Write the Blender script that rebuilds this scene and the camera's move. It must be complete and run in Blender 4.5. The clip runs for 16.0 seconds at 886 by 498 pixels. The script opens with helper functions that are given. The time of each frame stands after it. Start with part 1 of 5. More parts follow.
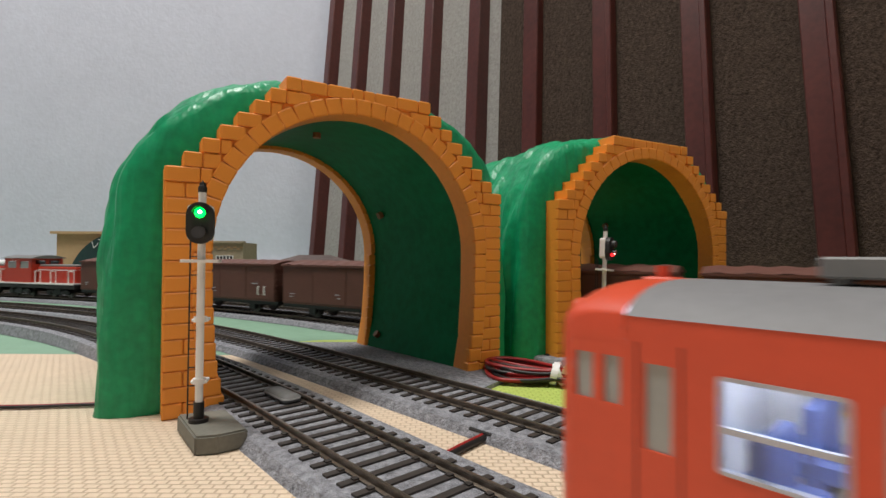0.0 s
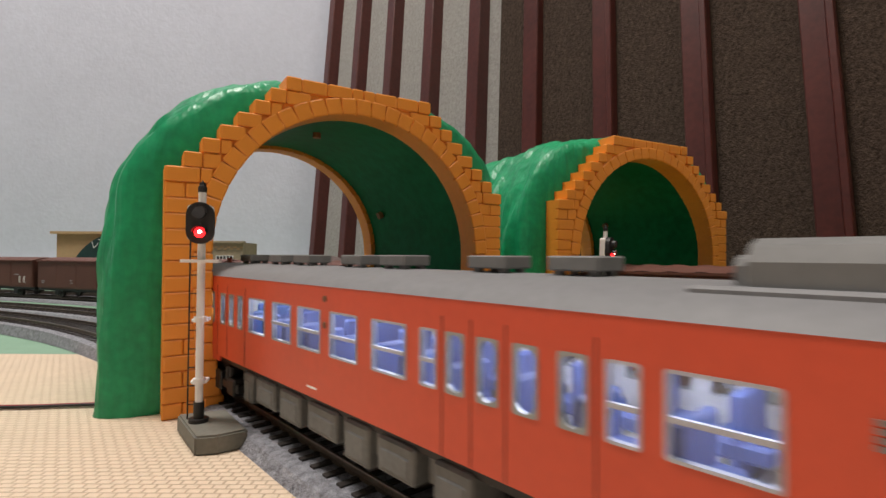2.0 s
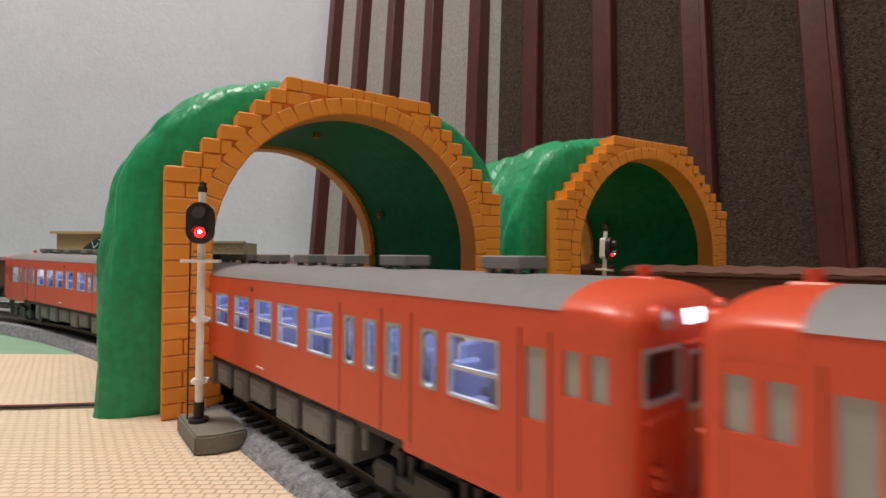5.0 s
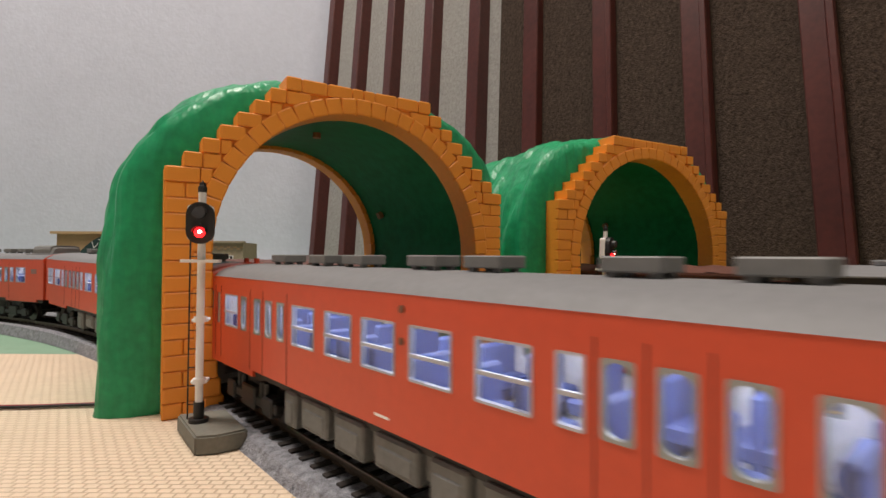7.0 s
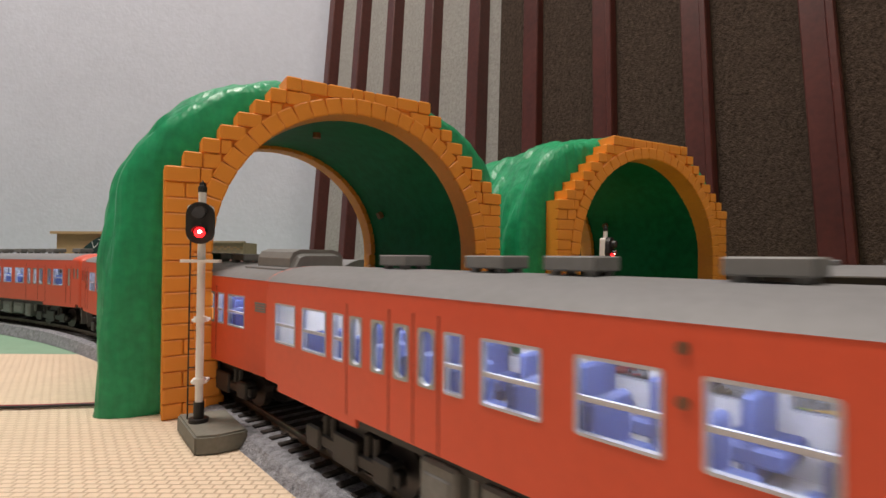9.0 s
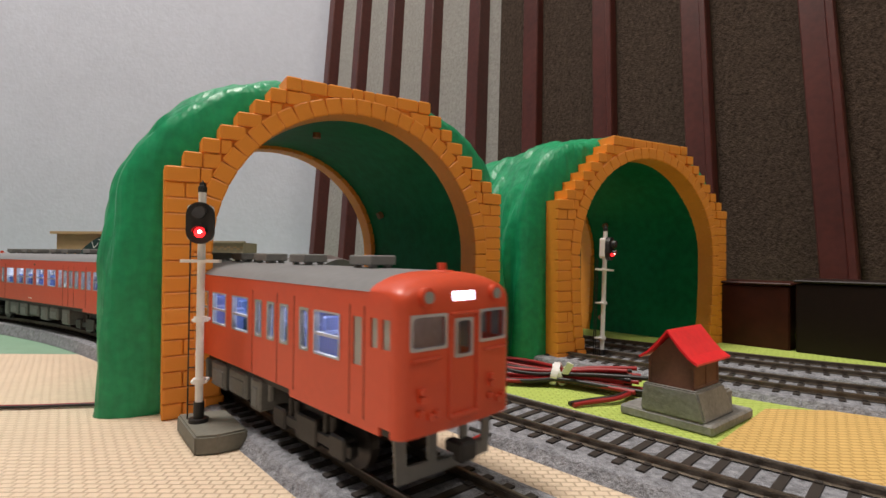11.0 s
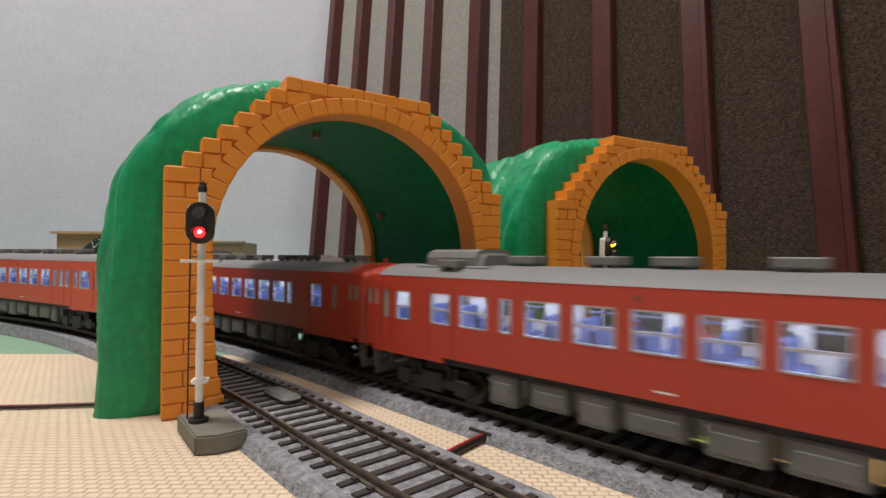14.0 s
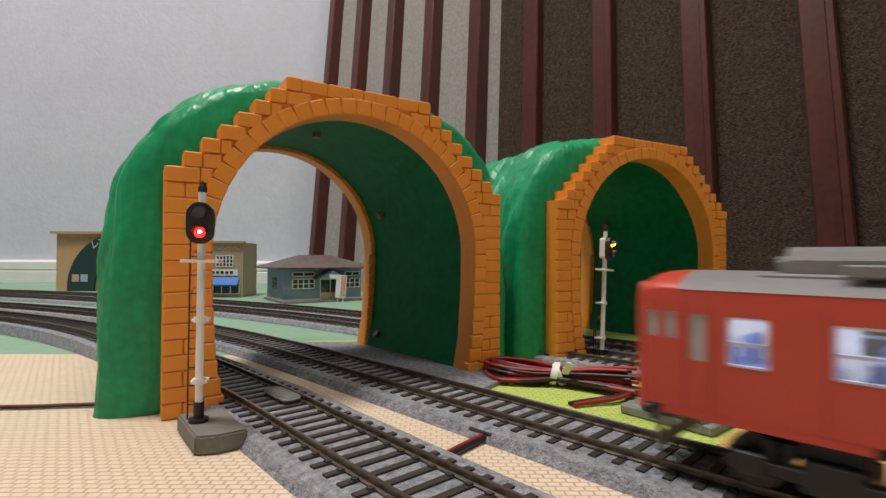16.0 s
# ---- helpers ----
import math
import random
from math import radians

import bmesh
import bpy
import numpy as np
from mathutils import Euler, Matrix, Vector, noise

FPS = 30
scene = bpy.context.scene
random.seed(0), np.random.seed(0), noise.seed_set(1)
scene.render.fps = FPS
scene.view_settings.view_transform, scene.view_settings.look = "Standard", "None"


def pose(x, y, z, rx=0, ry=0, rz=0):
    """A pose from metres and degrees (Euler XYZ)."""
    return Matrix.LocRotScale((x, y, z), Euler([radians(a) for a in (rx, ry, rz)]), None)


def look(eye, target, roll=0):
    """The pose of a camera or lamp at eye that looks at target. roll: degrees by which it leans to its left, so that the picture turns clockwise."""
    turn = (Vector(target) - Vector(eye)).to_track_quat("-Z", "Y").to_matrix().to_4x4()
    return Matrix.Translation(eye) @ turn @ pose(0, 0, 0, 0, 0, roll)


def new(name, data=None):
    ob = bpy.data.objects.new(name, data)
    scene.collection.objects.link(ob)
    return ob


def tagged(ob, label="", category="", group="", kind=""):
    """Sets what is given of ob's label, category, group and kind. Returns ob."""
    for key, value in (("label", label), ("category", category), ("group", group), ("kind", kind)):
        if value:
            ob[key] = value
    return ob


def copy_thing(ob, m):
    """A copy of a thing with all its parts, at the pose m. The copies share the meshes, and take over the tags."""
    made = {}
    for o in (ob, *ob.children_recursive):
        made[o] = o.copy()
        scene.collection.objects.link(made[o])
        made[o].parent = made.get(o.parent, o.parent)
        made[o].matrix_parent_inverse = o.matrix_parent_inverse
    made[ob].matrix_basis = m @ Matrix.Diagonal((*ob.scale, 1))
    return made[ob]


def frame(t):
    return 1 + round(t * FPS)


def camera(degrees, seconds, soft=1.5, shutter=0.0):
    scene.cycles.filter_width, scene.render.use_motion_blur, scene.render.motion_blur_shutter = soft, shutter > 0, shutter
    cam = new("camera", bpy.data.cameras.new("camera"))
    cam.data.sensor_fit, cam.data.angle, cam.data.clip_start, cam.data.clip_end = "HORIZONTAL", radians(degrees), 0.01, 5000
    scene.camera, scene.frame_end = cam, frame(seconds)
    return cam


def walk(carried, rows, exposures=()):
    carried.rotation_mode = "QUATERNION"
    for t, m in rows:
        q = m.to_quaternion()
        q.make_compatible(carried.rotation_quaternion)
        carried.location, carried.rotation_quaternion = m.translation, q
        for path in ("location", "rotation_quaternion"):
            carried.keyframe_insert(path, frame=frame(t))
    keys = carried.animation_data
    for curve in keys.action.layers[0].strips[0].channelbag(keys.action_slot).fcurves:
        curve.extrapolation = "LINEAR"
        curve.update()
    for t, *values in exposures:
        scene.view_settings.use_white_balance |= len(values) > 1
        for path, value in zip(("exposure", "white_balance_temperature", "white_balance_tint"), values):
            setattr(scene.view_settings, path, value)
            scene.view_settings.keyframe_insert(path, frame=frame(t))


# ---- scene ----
CM = 0.01
cam = camera(82.4, 16.0, soft=1.5, shutter=0.5)
EYE = (0.0, 0.0, 5.117 * CM)
VIEW = look(EYE, (0.0, 1.0, EYE[2] + 0.0138), 0.315)
walk(cam, [(0.0, VIEW), (16.0, VIEW)], [(0.0, 0.0, 6250, 10), (1.5, 0.0, 6450, 12), (4.0, 0.0, 6700, 14), (9.0, 0.0, 6750, 14), (11.5, 0.0, 6550, 12), (16.0, 0.0, 6450, 12)])

# ---- light: soft room lamp overhead, and an added unseen fill ----
world = bpy.data.worlds.new("room_air")
scene.world = world
world.use_nodes = True
wb = world.node_tree.nodes["Background"]
wb.inputs["Color"].default_value = (0.80, 0.86, 1.0, 1)
wb.inputs["Strength"].default_value = 0.06


def overhead_light(x, y, z, size, watts, colour):
    lamp = bpy.data.lights.new("room_lamp", "AREA")
    lamp.shape, lamp.size, lamp.energy, lamp.color = "DISK", size, watts, colour
    ob = new("room_lamp", lamp)
    ob.matrix_world = look((x, y, z), (x, y, 0))
    return ob


overhead_light(-0.60, 0.12, 2.2, 0.5, 46, (1.0, 0.95, 0.88))
# fill with no known source, added to lift portal fronts and train sides
overhead_light(0.75, -0.45, 2.2, 0.5, 14, (1.0, 0.92, 0.82))


# ---- materials ----
def mat(name, colour, rough=0.5, metal=0.0, vary=0.15, scale=40.0, bump=0.0, bump_scale=200.0, spec=0.5, rand=0.0, emit=None, power=0.0):
    """Paint with two scales of variation and a fine relief."""
    m = bpy.data.materials.new(name)
    m.use_nodes = True
    nt = m.node_tree
    b = nt.nodes["Principled BSDF"]
    b.inputs["Roughness"].default_value, b.inputs["Metallic"].default_value = rough, metal
    b.inputs["Specular IOR Level"].default_value = spec
    geo = nt.nodes.new("ShaderNodeTexCoord")
    def noise_node(s, detail):
        n = nt.nodes.new("ShaderNodeTexNoise")
        n.inputs["Scale"].default_value, n.inputs["Detail"].default_value = s, detail
        nt.links.new(geo.outputs["Object"], n.inputs["Vector"])
        return n
    n1, n2 = noise_node(scale, 3), noise_node(scale * 9, 2)
    mixn = nt.nodes.new("ShaderNodeMath")
    mixn.operation = "ADD"
    nt.links.new(n1.outputs["Fac"], mixn.inputs[0])
    nt.links.new(n2.outputs["Fac"], mixn.inputs[1])
    fac = mixn.outputs[0]
    if rand:
        info = nt.nodes.new("ShaderNodeObjectInfo")
        mul = nt.nodes.new("ShaderNodeMath")
        mul.operation, mul.inputs[1].default_value = "MULTIPLY_ADD", rand
        nt.links.new(info.outputs["Random"], mul.inputs[0])
        nt.links.new(fac, mul.inputs[2])
        fac = mul.outputs[0]
    ramp = nt.nodes.new("ShaderNodeMapRange")
    ramp.inputs["From Min"].default_value, ramp.inputs["From Max"].default_value = 0.65, 1.35 + rand
    ramp.inputs["To Min"].default_value, ramp.inputs["To Max"].default_value = 1 - vary, 1 + vary
    nt.links.new(fac, ramp.inputs["Value"])
    mul = nt.nodes.new("ShaderNodeVectorMath")
    mul.operation = "SCALE"
    mul.inputs[0].default_value = colour
    nt.links.new(ramp.outputs[0], mul.inputs["Scale"])
    nt.links.new(mul.outputs[0], b.inputs["Base Color"])
    if bump:
        n3 = noise_node(bump_scale, 4)
        bn = nt.nodes.new("ShaderNodeBump")
        bn.inputs["Strength"].default_value, bn.inputs["Distance"].default_value = bump, 0.001
        nt.links.new(n3.outputs["Fac"], bn.inputs["Height"])
        nt.links.new(bn.outputs[0], b.inputs["Normal"])
    if emit:
        b.inputs["Emission Color"].default_value = (*emit, 1)
        b.inputs["Emission Strength"].default_value = power
    return m


def weave(name, colour, dark, cell, bump=0.6, rough=0.75):
    """Embossed sheet with a small woven brick-like relief."""
    m = mat(name, colour, rough, vary=0.06, scale=30)
    nt = m.node_tree
    b = nt.nodes["Principled BSDF"]
    geo = nt.nodes.new("ShaderNodeTexCoord")
    br = nt.nodes.new("ShaderNodeTexBrick")
    br.inputs["Scale"].default_value = 1.0
    br.inputs["Brick Width"].default_value, br.inputs["Row Height"].default_value = cell * 1.5, cell
    br.inputs["Mortar Size"].default_value, br.inputs["Mortar Smooth"].default_value = cell * 0.16, 1.0
    br.inputs["Color1"].default_value = br.inputs["Color2"].default_value = (1, 1, 1, 1)
    br.inputs["Mortar"].default_value = (0, 0, 0, 1)
    nt.links.new(geo.outputs["Object"], br.inputs["Vector"])
    bn = nt.nodes.new("ShaderNodeBump")
    bn.inputs["Strength"].default_value, bn.inputs["Distance"].default_value = bump, cell * 0.35
    nt.links.new(br.outputs["Color"], bn.inputs["Height"])
    nt.links.new(bn.outputs[0], b.inputs["Normal"])
    old = b.inputs["Base Color"].links[0].from_socket
    mx = nt.nodes.new("ShaderNodeMix")
    mx.data_type = "RGBA"
    mx.inputs["A"].default_value = (*dark, 1)
    nt.links.new(br.outputs["Color"], mx.inputs["Factor"])
    nt.links.new(old, mx.inputs["B"])
    nt.links.new(mx.outputs["Result"], b.inputs["Base Color"])
    return m


M_CREAM = weave("cream_sheet", (0.72, 0.58, 0.43), (0.57, 0.44, 0.31), 0.0021)
M_YELLOW = weave("yellow_sheet", (0.72, 0.47, 0.16), (0.52, 0.31, 0.09), 0.0021)
M_LIME = weave("lime_sheet", (0.48, 0.60, 0.13), (0.36, 0.47, 0.08), 0.0021)
M_FIELD = mat("green_board", (0.22, 0.37, 0.26), 0.7, vary=0.08, scale=12, bump=0.2, bump_scale=900)
M_FLOOR = mat("floor_board", (0.35, 0.33, 0.30), 0.6, vary=0.1)
M_BALLAST = mat("grey_ballast", (0.265, 0.27, 0.295), 0.85, vary=0.65, scale=520, bump=1.0, bump_scale=1400)
M_SLEEPER = mat("brown_sleeper", (0.035, 0.028, 0.024), 0.6, vary=0.3, scale=300, rand=0.4)
M_RAIL = mat("steel_rail", (0.20, 0.165, 0.13), 0.38, 0.8, vary=0.3, scale=200)
M_ORANGE = mat("orange_plastic", (0.90, 0.325, 0.038), 0.42, vary=0.07, scale=60, rand=0.25, bump=0.12, bump_scale=700)
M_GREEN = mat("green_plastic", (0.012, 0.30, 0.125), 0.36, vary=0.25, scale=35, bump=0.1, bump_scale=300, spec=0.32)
# smooth tunnel green with the shade of the inside put into its colour
M_GREEN_SHADED = mat("smooth_green_shaded", (0.005, 0.160, 0.062), 0.45, vary=0.25, scale=25, spec=0.12)
M_BOSS = mat("brown_screw_head", (0.22, 0.09, 0.03), 0.5, vary=0.2)
M_WALLPAPER = mat("pale_wallpaper", (0.61, 0.63, 0.725), 0.85, vary=0.05, scale=10, bump=0.35, bump_scale=160)
M_SKIRT = mat("white_skirting", (0.78, 0.78, 0.78), 0.5, vary=0.04)
M_BATTEN = mat("red_brown_wood", (0.080, 0.018, 0.014), 0.38, vary=0.25, scale=25, bump=0.1, bump_scale=250)
M_GREYFELT = mat("grey_carpet", (0.36, 0.35, 0.33), 0.95, vary=0.25, scale=300, bump=1.0, bump_scale=900, spec=0.1)
M_BROWNFELT = mat("brown_carpet", (0.062, 0.044, 0.034), 0.95, vary=0.75, scale=420, bump=1.0, bump_scale=800, spec=0.1)
M_TRIM = mat("dark_wood_box", (0.046, 0.010, 0.006), 0.4, vary=0.3, scale=18, spec=0.25)
M_BLACKBOX = mat("black_box", (0.012, 0.006, 0.005), 0.4, vary=0.2, spec=0.25)
M_RED = mat("vermilion_paint", (0.64, 0.078, 0.030), 0.38, vary=0.05, scale=50)
M_DEEPRED = mat("deep_vermilion_paint", (0.50, 0.055, 0.030), 0.38, vary=0.05, scale=50)
M_ROOF = mat("grey_roof_paint", (0.20, 0.20, 0.205), 0.6, vary=0.08, scale=60)
M_WAGON = mat("brown_wagon_paint", (0.125, 0.048, 0.034), 0.6, vary=0.12, scale=60)
M_BLACK = mat("black_plastic", (0.014, 0.013, 0.013), 0.5, vary=0.3)
M_GREY = mat("grey_plastic", (0.19, 0.19, 0.185), 0.55, vary=0.1, scale=60)


# ---- mesh helpers ----
def part(name, bm, material, parent=None, label="", smooth=False):
    me = bpy.data.meshes.new(name)
    bm.to_mesh(me)
    bm.free()
    for mm in (material if isinstance(material, (list, tuple)) else [material]):
        me.materials.append(mm)
    if smooth:
        me.polygons.foreach_set("use_smooth", [True] * len(me.polygons))
    ob = new(name, me)
    if parent:
        ob.parent = parent
    if label:
        tagged(ob, label)
    return ob


def thing(name, label, category, group="", kind="", m=None):
    ob = tagged(new(name), label, category, group, kind)
    if m is not None:
        ob.matrix_world = m
    return ob


def add_box(bm, lo, hi, m=None, bevel=0.0, seg=1):
    vs = bmesh.ops.create_cube(bm, size=1)["verts"]
    c = [(a + b) / 2 for a, b in zip(lo, hi)]
    s = [b - a for a, b in zip(lo, hi)]
    for v in vs:
        v.co = Vector([c[i] + v.co[i] * s[i] for i in range(3)])
    if bevel:
        es = list({e for v in vs for e in v.link_edges})
        r = bmesh.ops.bevel(bm, geom=es, offset=bevel, segments=seg, profile=0.5, affect="EDGES")
        vs = list({v for f in r["faces"] for v in f.verts} | {v for v in vs if v.is_valid})
    if m is not None:
        for v in vs:
            v.co = m @ v.co
    return vs


def box(lo, hi, bevel=0.0, seg=1):
    bm = bmesh.new()
    add_box(bm, lo, hi, None, bevel, seg)
    return bm


def add_tube(bm, pts, r, sides=8):
    """A round tube along the points."""
    rings = []
    pts = [Vector(p) for p in pts]
    for i, p in enumerate(pts):
        d = (pts[min(i + 1, len(pts) - 1)] - pts[max(i - 1, 0)]).normalized()
        a = d.cross(Vector((0, 0, 1)) if abs(d.z) < 0.9 else Vector((1, 0, 0))).normalized()
        b = d.cross(a)
        rings.append([bm.verts.new(p + r * (math.cos(t) * a + math.sin(t) * b)) for t in [2 * math.pi * k / sides for k in range(sides)]])
    for q, w in zip(rings, rings[1:]):
        for k in range(sides):
            bm.faces.new((q[k], q[(k + 1) % sides], w[(k + 1) % sides], w[k]))
    bm.faces.new(rings[0])
    bm.faces.new(list(reversed(rings[-1])))


def add_cyl(bm, a, b, r, sides=16):
    add_tube(bm, [a, b], r, sides)


def add_prism(bm, outline, y0, y1, axes="xz"):
    """A closed outline in two axes, drawn out along the third."""
    def at(p, h):
        return Vector((p[0], h, p[1])) if axes == "xz" else (Vector((h, p[0], p[1])) if axes == "yz" else Vector((p[0], p[1], h)))
    f = [bm.verts.new(at(p, y0)) for p in outline]
    g = [bm.verts.new(at(p, y1)) for p in outline]
    n = len(f)
    bm.faces.new(f)
    bm.faces.new(list(reversed(g)))
    for i in range(n):
        bm.faces.new((f[(i + 1) % n], f[i], g[i], g[(i + 1) % n]))
    bmesh.ops.recalc_face_normals(bm, faces=bm.faces[:])


# ---- rail lines: centre lines in cm, near to far ----
class Line:
    def __init__(self, pts, climb=((0.0, 0.0),)):
        self.climb = climb
        p = np.array(pts, float) * CM
        for _ in range(5):
            q = np.empty((2 * len(p) - 2, 2))
            q[0::2], q[1::2] = 0.75 * p[:-1] + 0.25 * p[1:], 0.25 * p[:-1] + 0.75 * p[1:]
            p = np.vstack([p[:1], q, p[-1:]])
        self.p = p
        self.s = np.concatenate([[0], np.cumsum(np.hypot(*np.diff(p, axis=0).T))])
        self.length = self.s[-1]

    def at(self, s):
        return Vector((np.interp(s, self.s, self.p[:, 0]), np.interp(s, self.s, self.p[:, 1]), 0))

    def way(self, s):
        return (self.at(s + 0.004) - self.at(s - 0.004)).normalized()

    def lift(self, s):
        """Height of the roadbed over the boards, in metres."""
        return float(np.interp(s, [c[0] for c in self.climb], [c[1] for c in self.climb]))

    def near(self, x, y):
        i = int(np.argmin(np.hypot(self.p[:, 0] - x * CM, self.p[:, 1] - y * CM)))
        return float(self.s[i])


RAIL = 0.55 * CM
def arc_on(x, y, heading, radius, degrees, n=8):
    """Points of a curve to the left that goes on from x, y (cm, degrees)."""
    out = []
    for i in range(1, n + 1):
        a = math.radians(heading + degrees * i / n)
        h = math.radians(heading)
        out.append((x + radius * (math.sin(a) - math.sin(h)), y - radius * (math.cos(a) - math.cos(h))))
    return out


NEAR1 = [(64.9, -71.2), (40.9, -39.2), (23.0, -17.17), (12.42, -3.73), (5.82, 3.91)]
LINE_1 = Line(NEAR1 + [(-0.01, 10.18), (-3.12, 13.76), (-6.12, 17.26), (-10.11, 21.29), (-15.02, 25.52), (-20.51, 29.96), (-27.90, 34.41), (-36.27, 38.50)] + arc_on(-36.27, 38.50, 155, 80, 110, 12),
              ((1.16, 0.0), (1.22, 0.0012), (1.29, 0.0026), (1.35, 0.0032), (1.8, 0.0032)))
NEAR2 = [(78, -74), (54, -42), (33, -18), (21, -4.0), (13.5, 4.6)]
LINE_2 = Line(NEAR2 + [(6.58, 11.08), (2.15, 15.63), (-2.09, 20.0), (-7.24, 25.27), (-12.5, 30.2), (-20, 36.2), (-28.6, 41.6), (-41, 47.0)] + arc_on(-41, 47.0, 156, 91, 160, 16))
LINE_3 = Line([(200, -98), (140, -60), (80, -22), (45, -0.5), (28, 9.5), (14.8, 17.4), (11.3, 20.4), (7.6, 24.3), (2.2, 28.6), (-5.5, 35.0), (-12, 40.0), (-21, 45.6), (-37, 53.2), (-51, 58.4)] + arc_on(-51, 58.4, 161, 110, 160, 16))
LINE_4 = Line([(203, -93), (143, -55), (83, -17), (48, 4.5), (30.5, 14), (17.7, 20.8), (13.2, 24.2), (7.9, 28.7), (1, 35), (-6.3, 40.6), (-12.4, 45.0), (-23.3, 51.4), (-41.5, 59.6), (-56, 64.2)] + arc_on(-56, 64.2, 161, 116, 160, 16))
LINES = [LINE_1, LINE_2, LINE_3, LINE_4]
def glass_mat():
    m = bpy.data.materials.new("window_glass")
    m.use_nodes = True
    nt = m.node_tree
    out = nt.nodes["Material Output"]
    nt.nodes.remove(nt.nodes["Principled BSDF"])
    tr = nt.nodes.new("ShaderNodeBsdfTransparent")
    tr.inputs["Color"].default_value = (0.86, 0.90, 0.96, 1)
    gl = nt.nodes.new("ShaderNodeBsdfGlossy")
    gl.inputs["Roughness"].default_value = 0.08
    mx = nt.nodes.new("ShaderNodeMixShader")
    mx.inputs[0].default_value = 0.06
    nt.links.new(tr.outputs[0], mx.inputs[1])
    nt.links.new(gl.outputs[0], mx.inputs[2])
    nt.links.new(mx.outputs[0], out.inputs["Surface"])
    return m


M_GLASS = glass_mat()
M_SILVER = mat("silver_frame", (0.46, 0.47, 0.52), 0.35, 0.4, vary=0.08)
M_SEAT = mat("blue_seat", (0.09, 0.13, 0.33), 0.6, vary=0.15, scale=120)
M_INNER = mat("cream_interior", (0.66, 0.64, 0.62), 0.6, vary=0.15, scale=90)
M_LED = mat("led_strip", (0.8, 0.8, 0.9), 0.5, vary=0.02, emit=(0.92, 0.94, 1.0), power=11.0)
M_SIGN = mat("lit_sign", (0.8, 0.8, 0.9), 0.4, vary=0.02, emit=(0.80, 0.78, 1.0), power=2.6)
M_HEAD = mat("lit_headlamp", (0.9, 0.85, 0.8), 0.3, vary=0.02, emit=(1.0, 0.90, 0.80), power=6.0)
M_LENS = mat("grey_lens", (0.30, 0.31, 0.30), 0.12, vary=0.1, spec=0.8)
M_DARKGLASS = mat("dark_glass", (0.05, 0.05, 0.055), 0.1, vary=0.1, spec=0.8)
M_CHASSIS = mat("underfloor_grey", (0.16, 0.165, 0.16), 0.6, vary=0.2, scale=90)
M_WHEEL = mat("wheel_steel", (0.07, 0.06, 0.055), 0.4, 0.6, vary=0.2)
M_WHITE = mat("white_plastic", (0.86, 0.85, 0.83), 0.4, vary=0.04)
M_SIGNALBASE = mat("olive_grey_plastic", (0.165, 0.162, 0.135), 0.65, vary=0.15, scale=90)
M_GREENLAMP = mat("green_lamp", (0.05, 0.8, 0.1), 0.3, vary=0.02, emit=(0.01, 1.0, 0.06), power=4.0)
M_REDLAMP = mat("red_lamp", (0.9, 0.05, 0.03), 0.3, vary=0.02, emit=(1.0, 0.012, 0.015), power=4.0)
M_AMBERLAMP = mat("amber_lamp", (0.9, 0.5, 0.05), 0.3, vary=0.02, emit=(1.0, 0.42, 0.01), power=4.0)
M_CONCRETE = mat("concrete_grey", (0.26, 0.255, 0.24), 0.8, vary=0.25, scale=90, bump=0.3, bump_scale=500)
M_HUTWOOD = mat("hut_brown", (0.165, 0.072, 0.040), 0.6, vary=0.2, scale=90)
M_HUTROOF = mat("hut_red_roof", (0.84, 0.024, 0.028), 0.4, vary=0.08, scale=60)
M_WIRERED = mat("red_wire", (0.30, 0.012, 0.012), 0.4, vary=0.1)
M_WIREBLACK = mat("black_wire", (0.012, 0.010, 0.010), 0.4, vary=0.1)
M_STATION = mat("pale_blue_boards", (0.27, 0.37, 0.44), 0.7, vary=0.08, scale=60)
M_STATIONROOF = mat("brown_paper_roof", (0.115, 0.085, 0.078), 0.7, vary=0.35, scale=22)
M_SHOP = mat("tan_render", (0.42, 0.34, 0.23), 0.8, vary=0.1, scale=40)
M_CARD = mat("kraft_card", (0.56, 0.38, 0.20), 0.75, vary=0.06, scale=20)
M_DARKGREEN = mat("dark_green_card", (0.016, 0.050, 0.048), 0.6, vary=0.1, scale=25)
M_AWNBLUE = mat("blue_awning", (0.03, 0.16, 0.50), 0.6, vary=0.08)
M_AWNGREEN = mat("green_awning", (0.10, 0.36, 0.10), 0.6, vary=0.08)
M_POSTER = mat("pale_red_poster", (0.65, 0.36, 0.30), 0.6, vary=0.5, scale=700)
M_POSTERB = mat("pale_blue_poster", (0.36, 0.52, 0.62), 0.6, vary=0.5, scale=700)
M_LOCORED = mat("loco_red", (0.52, 0.045, 0.022), 0.4, vary=0.06)
M_SEAM = mat("seam_red", (0.20, 0.03, 0.015), 0.6, vary=0.1)
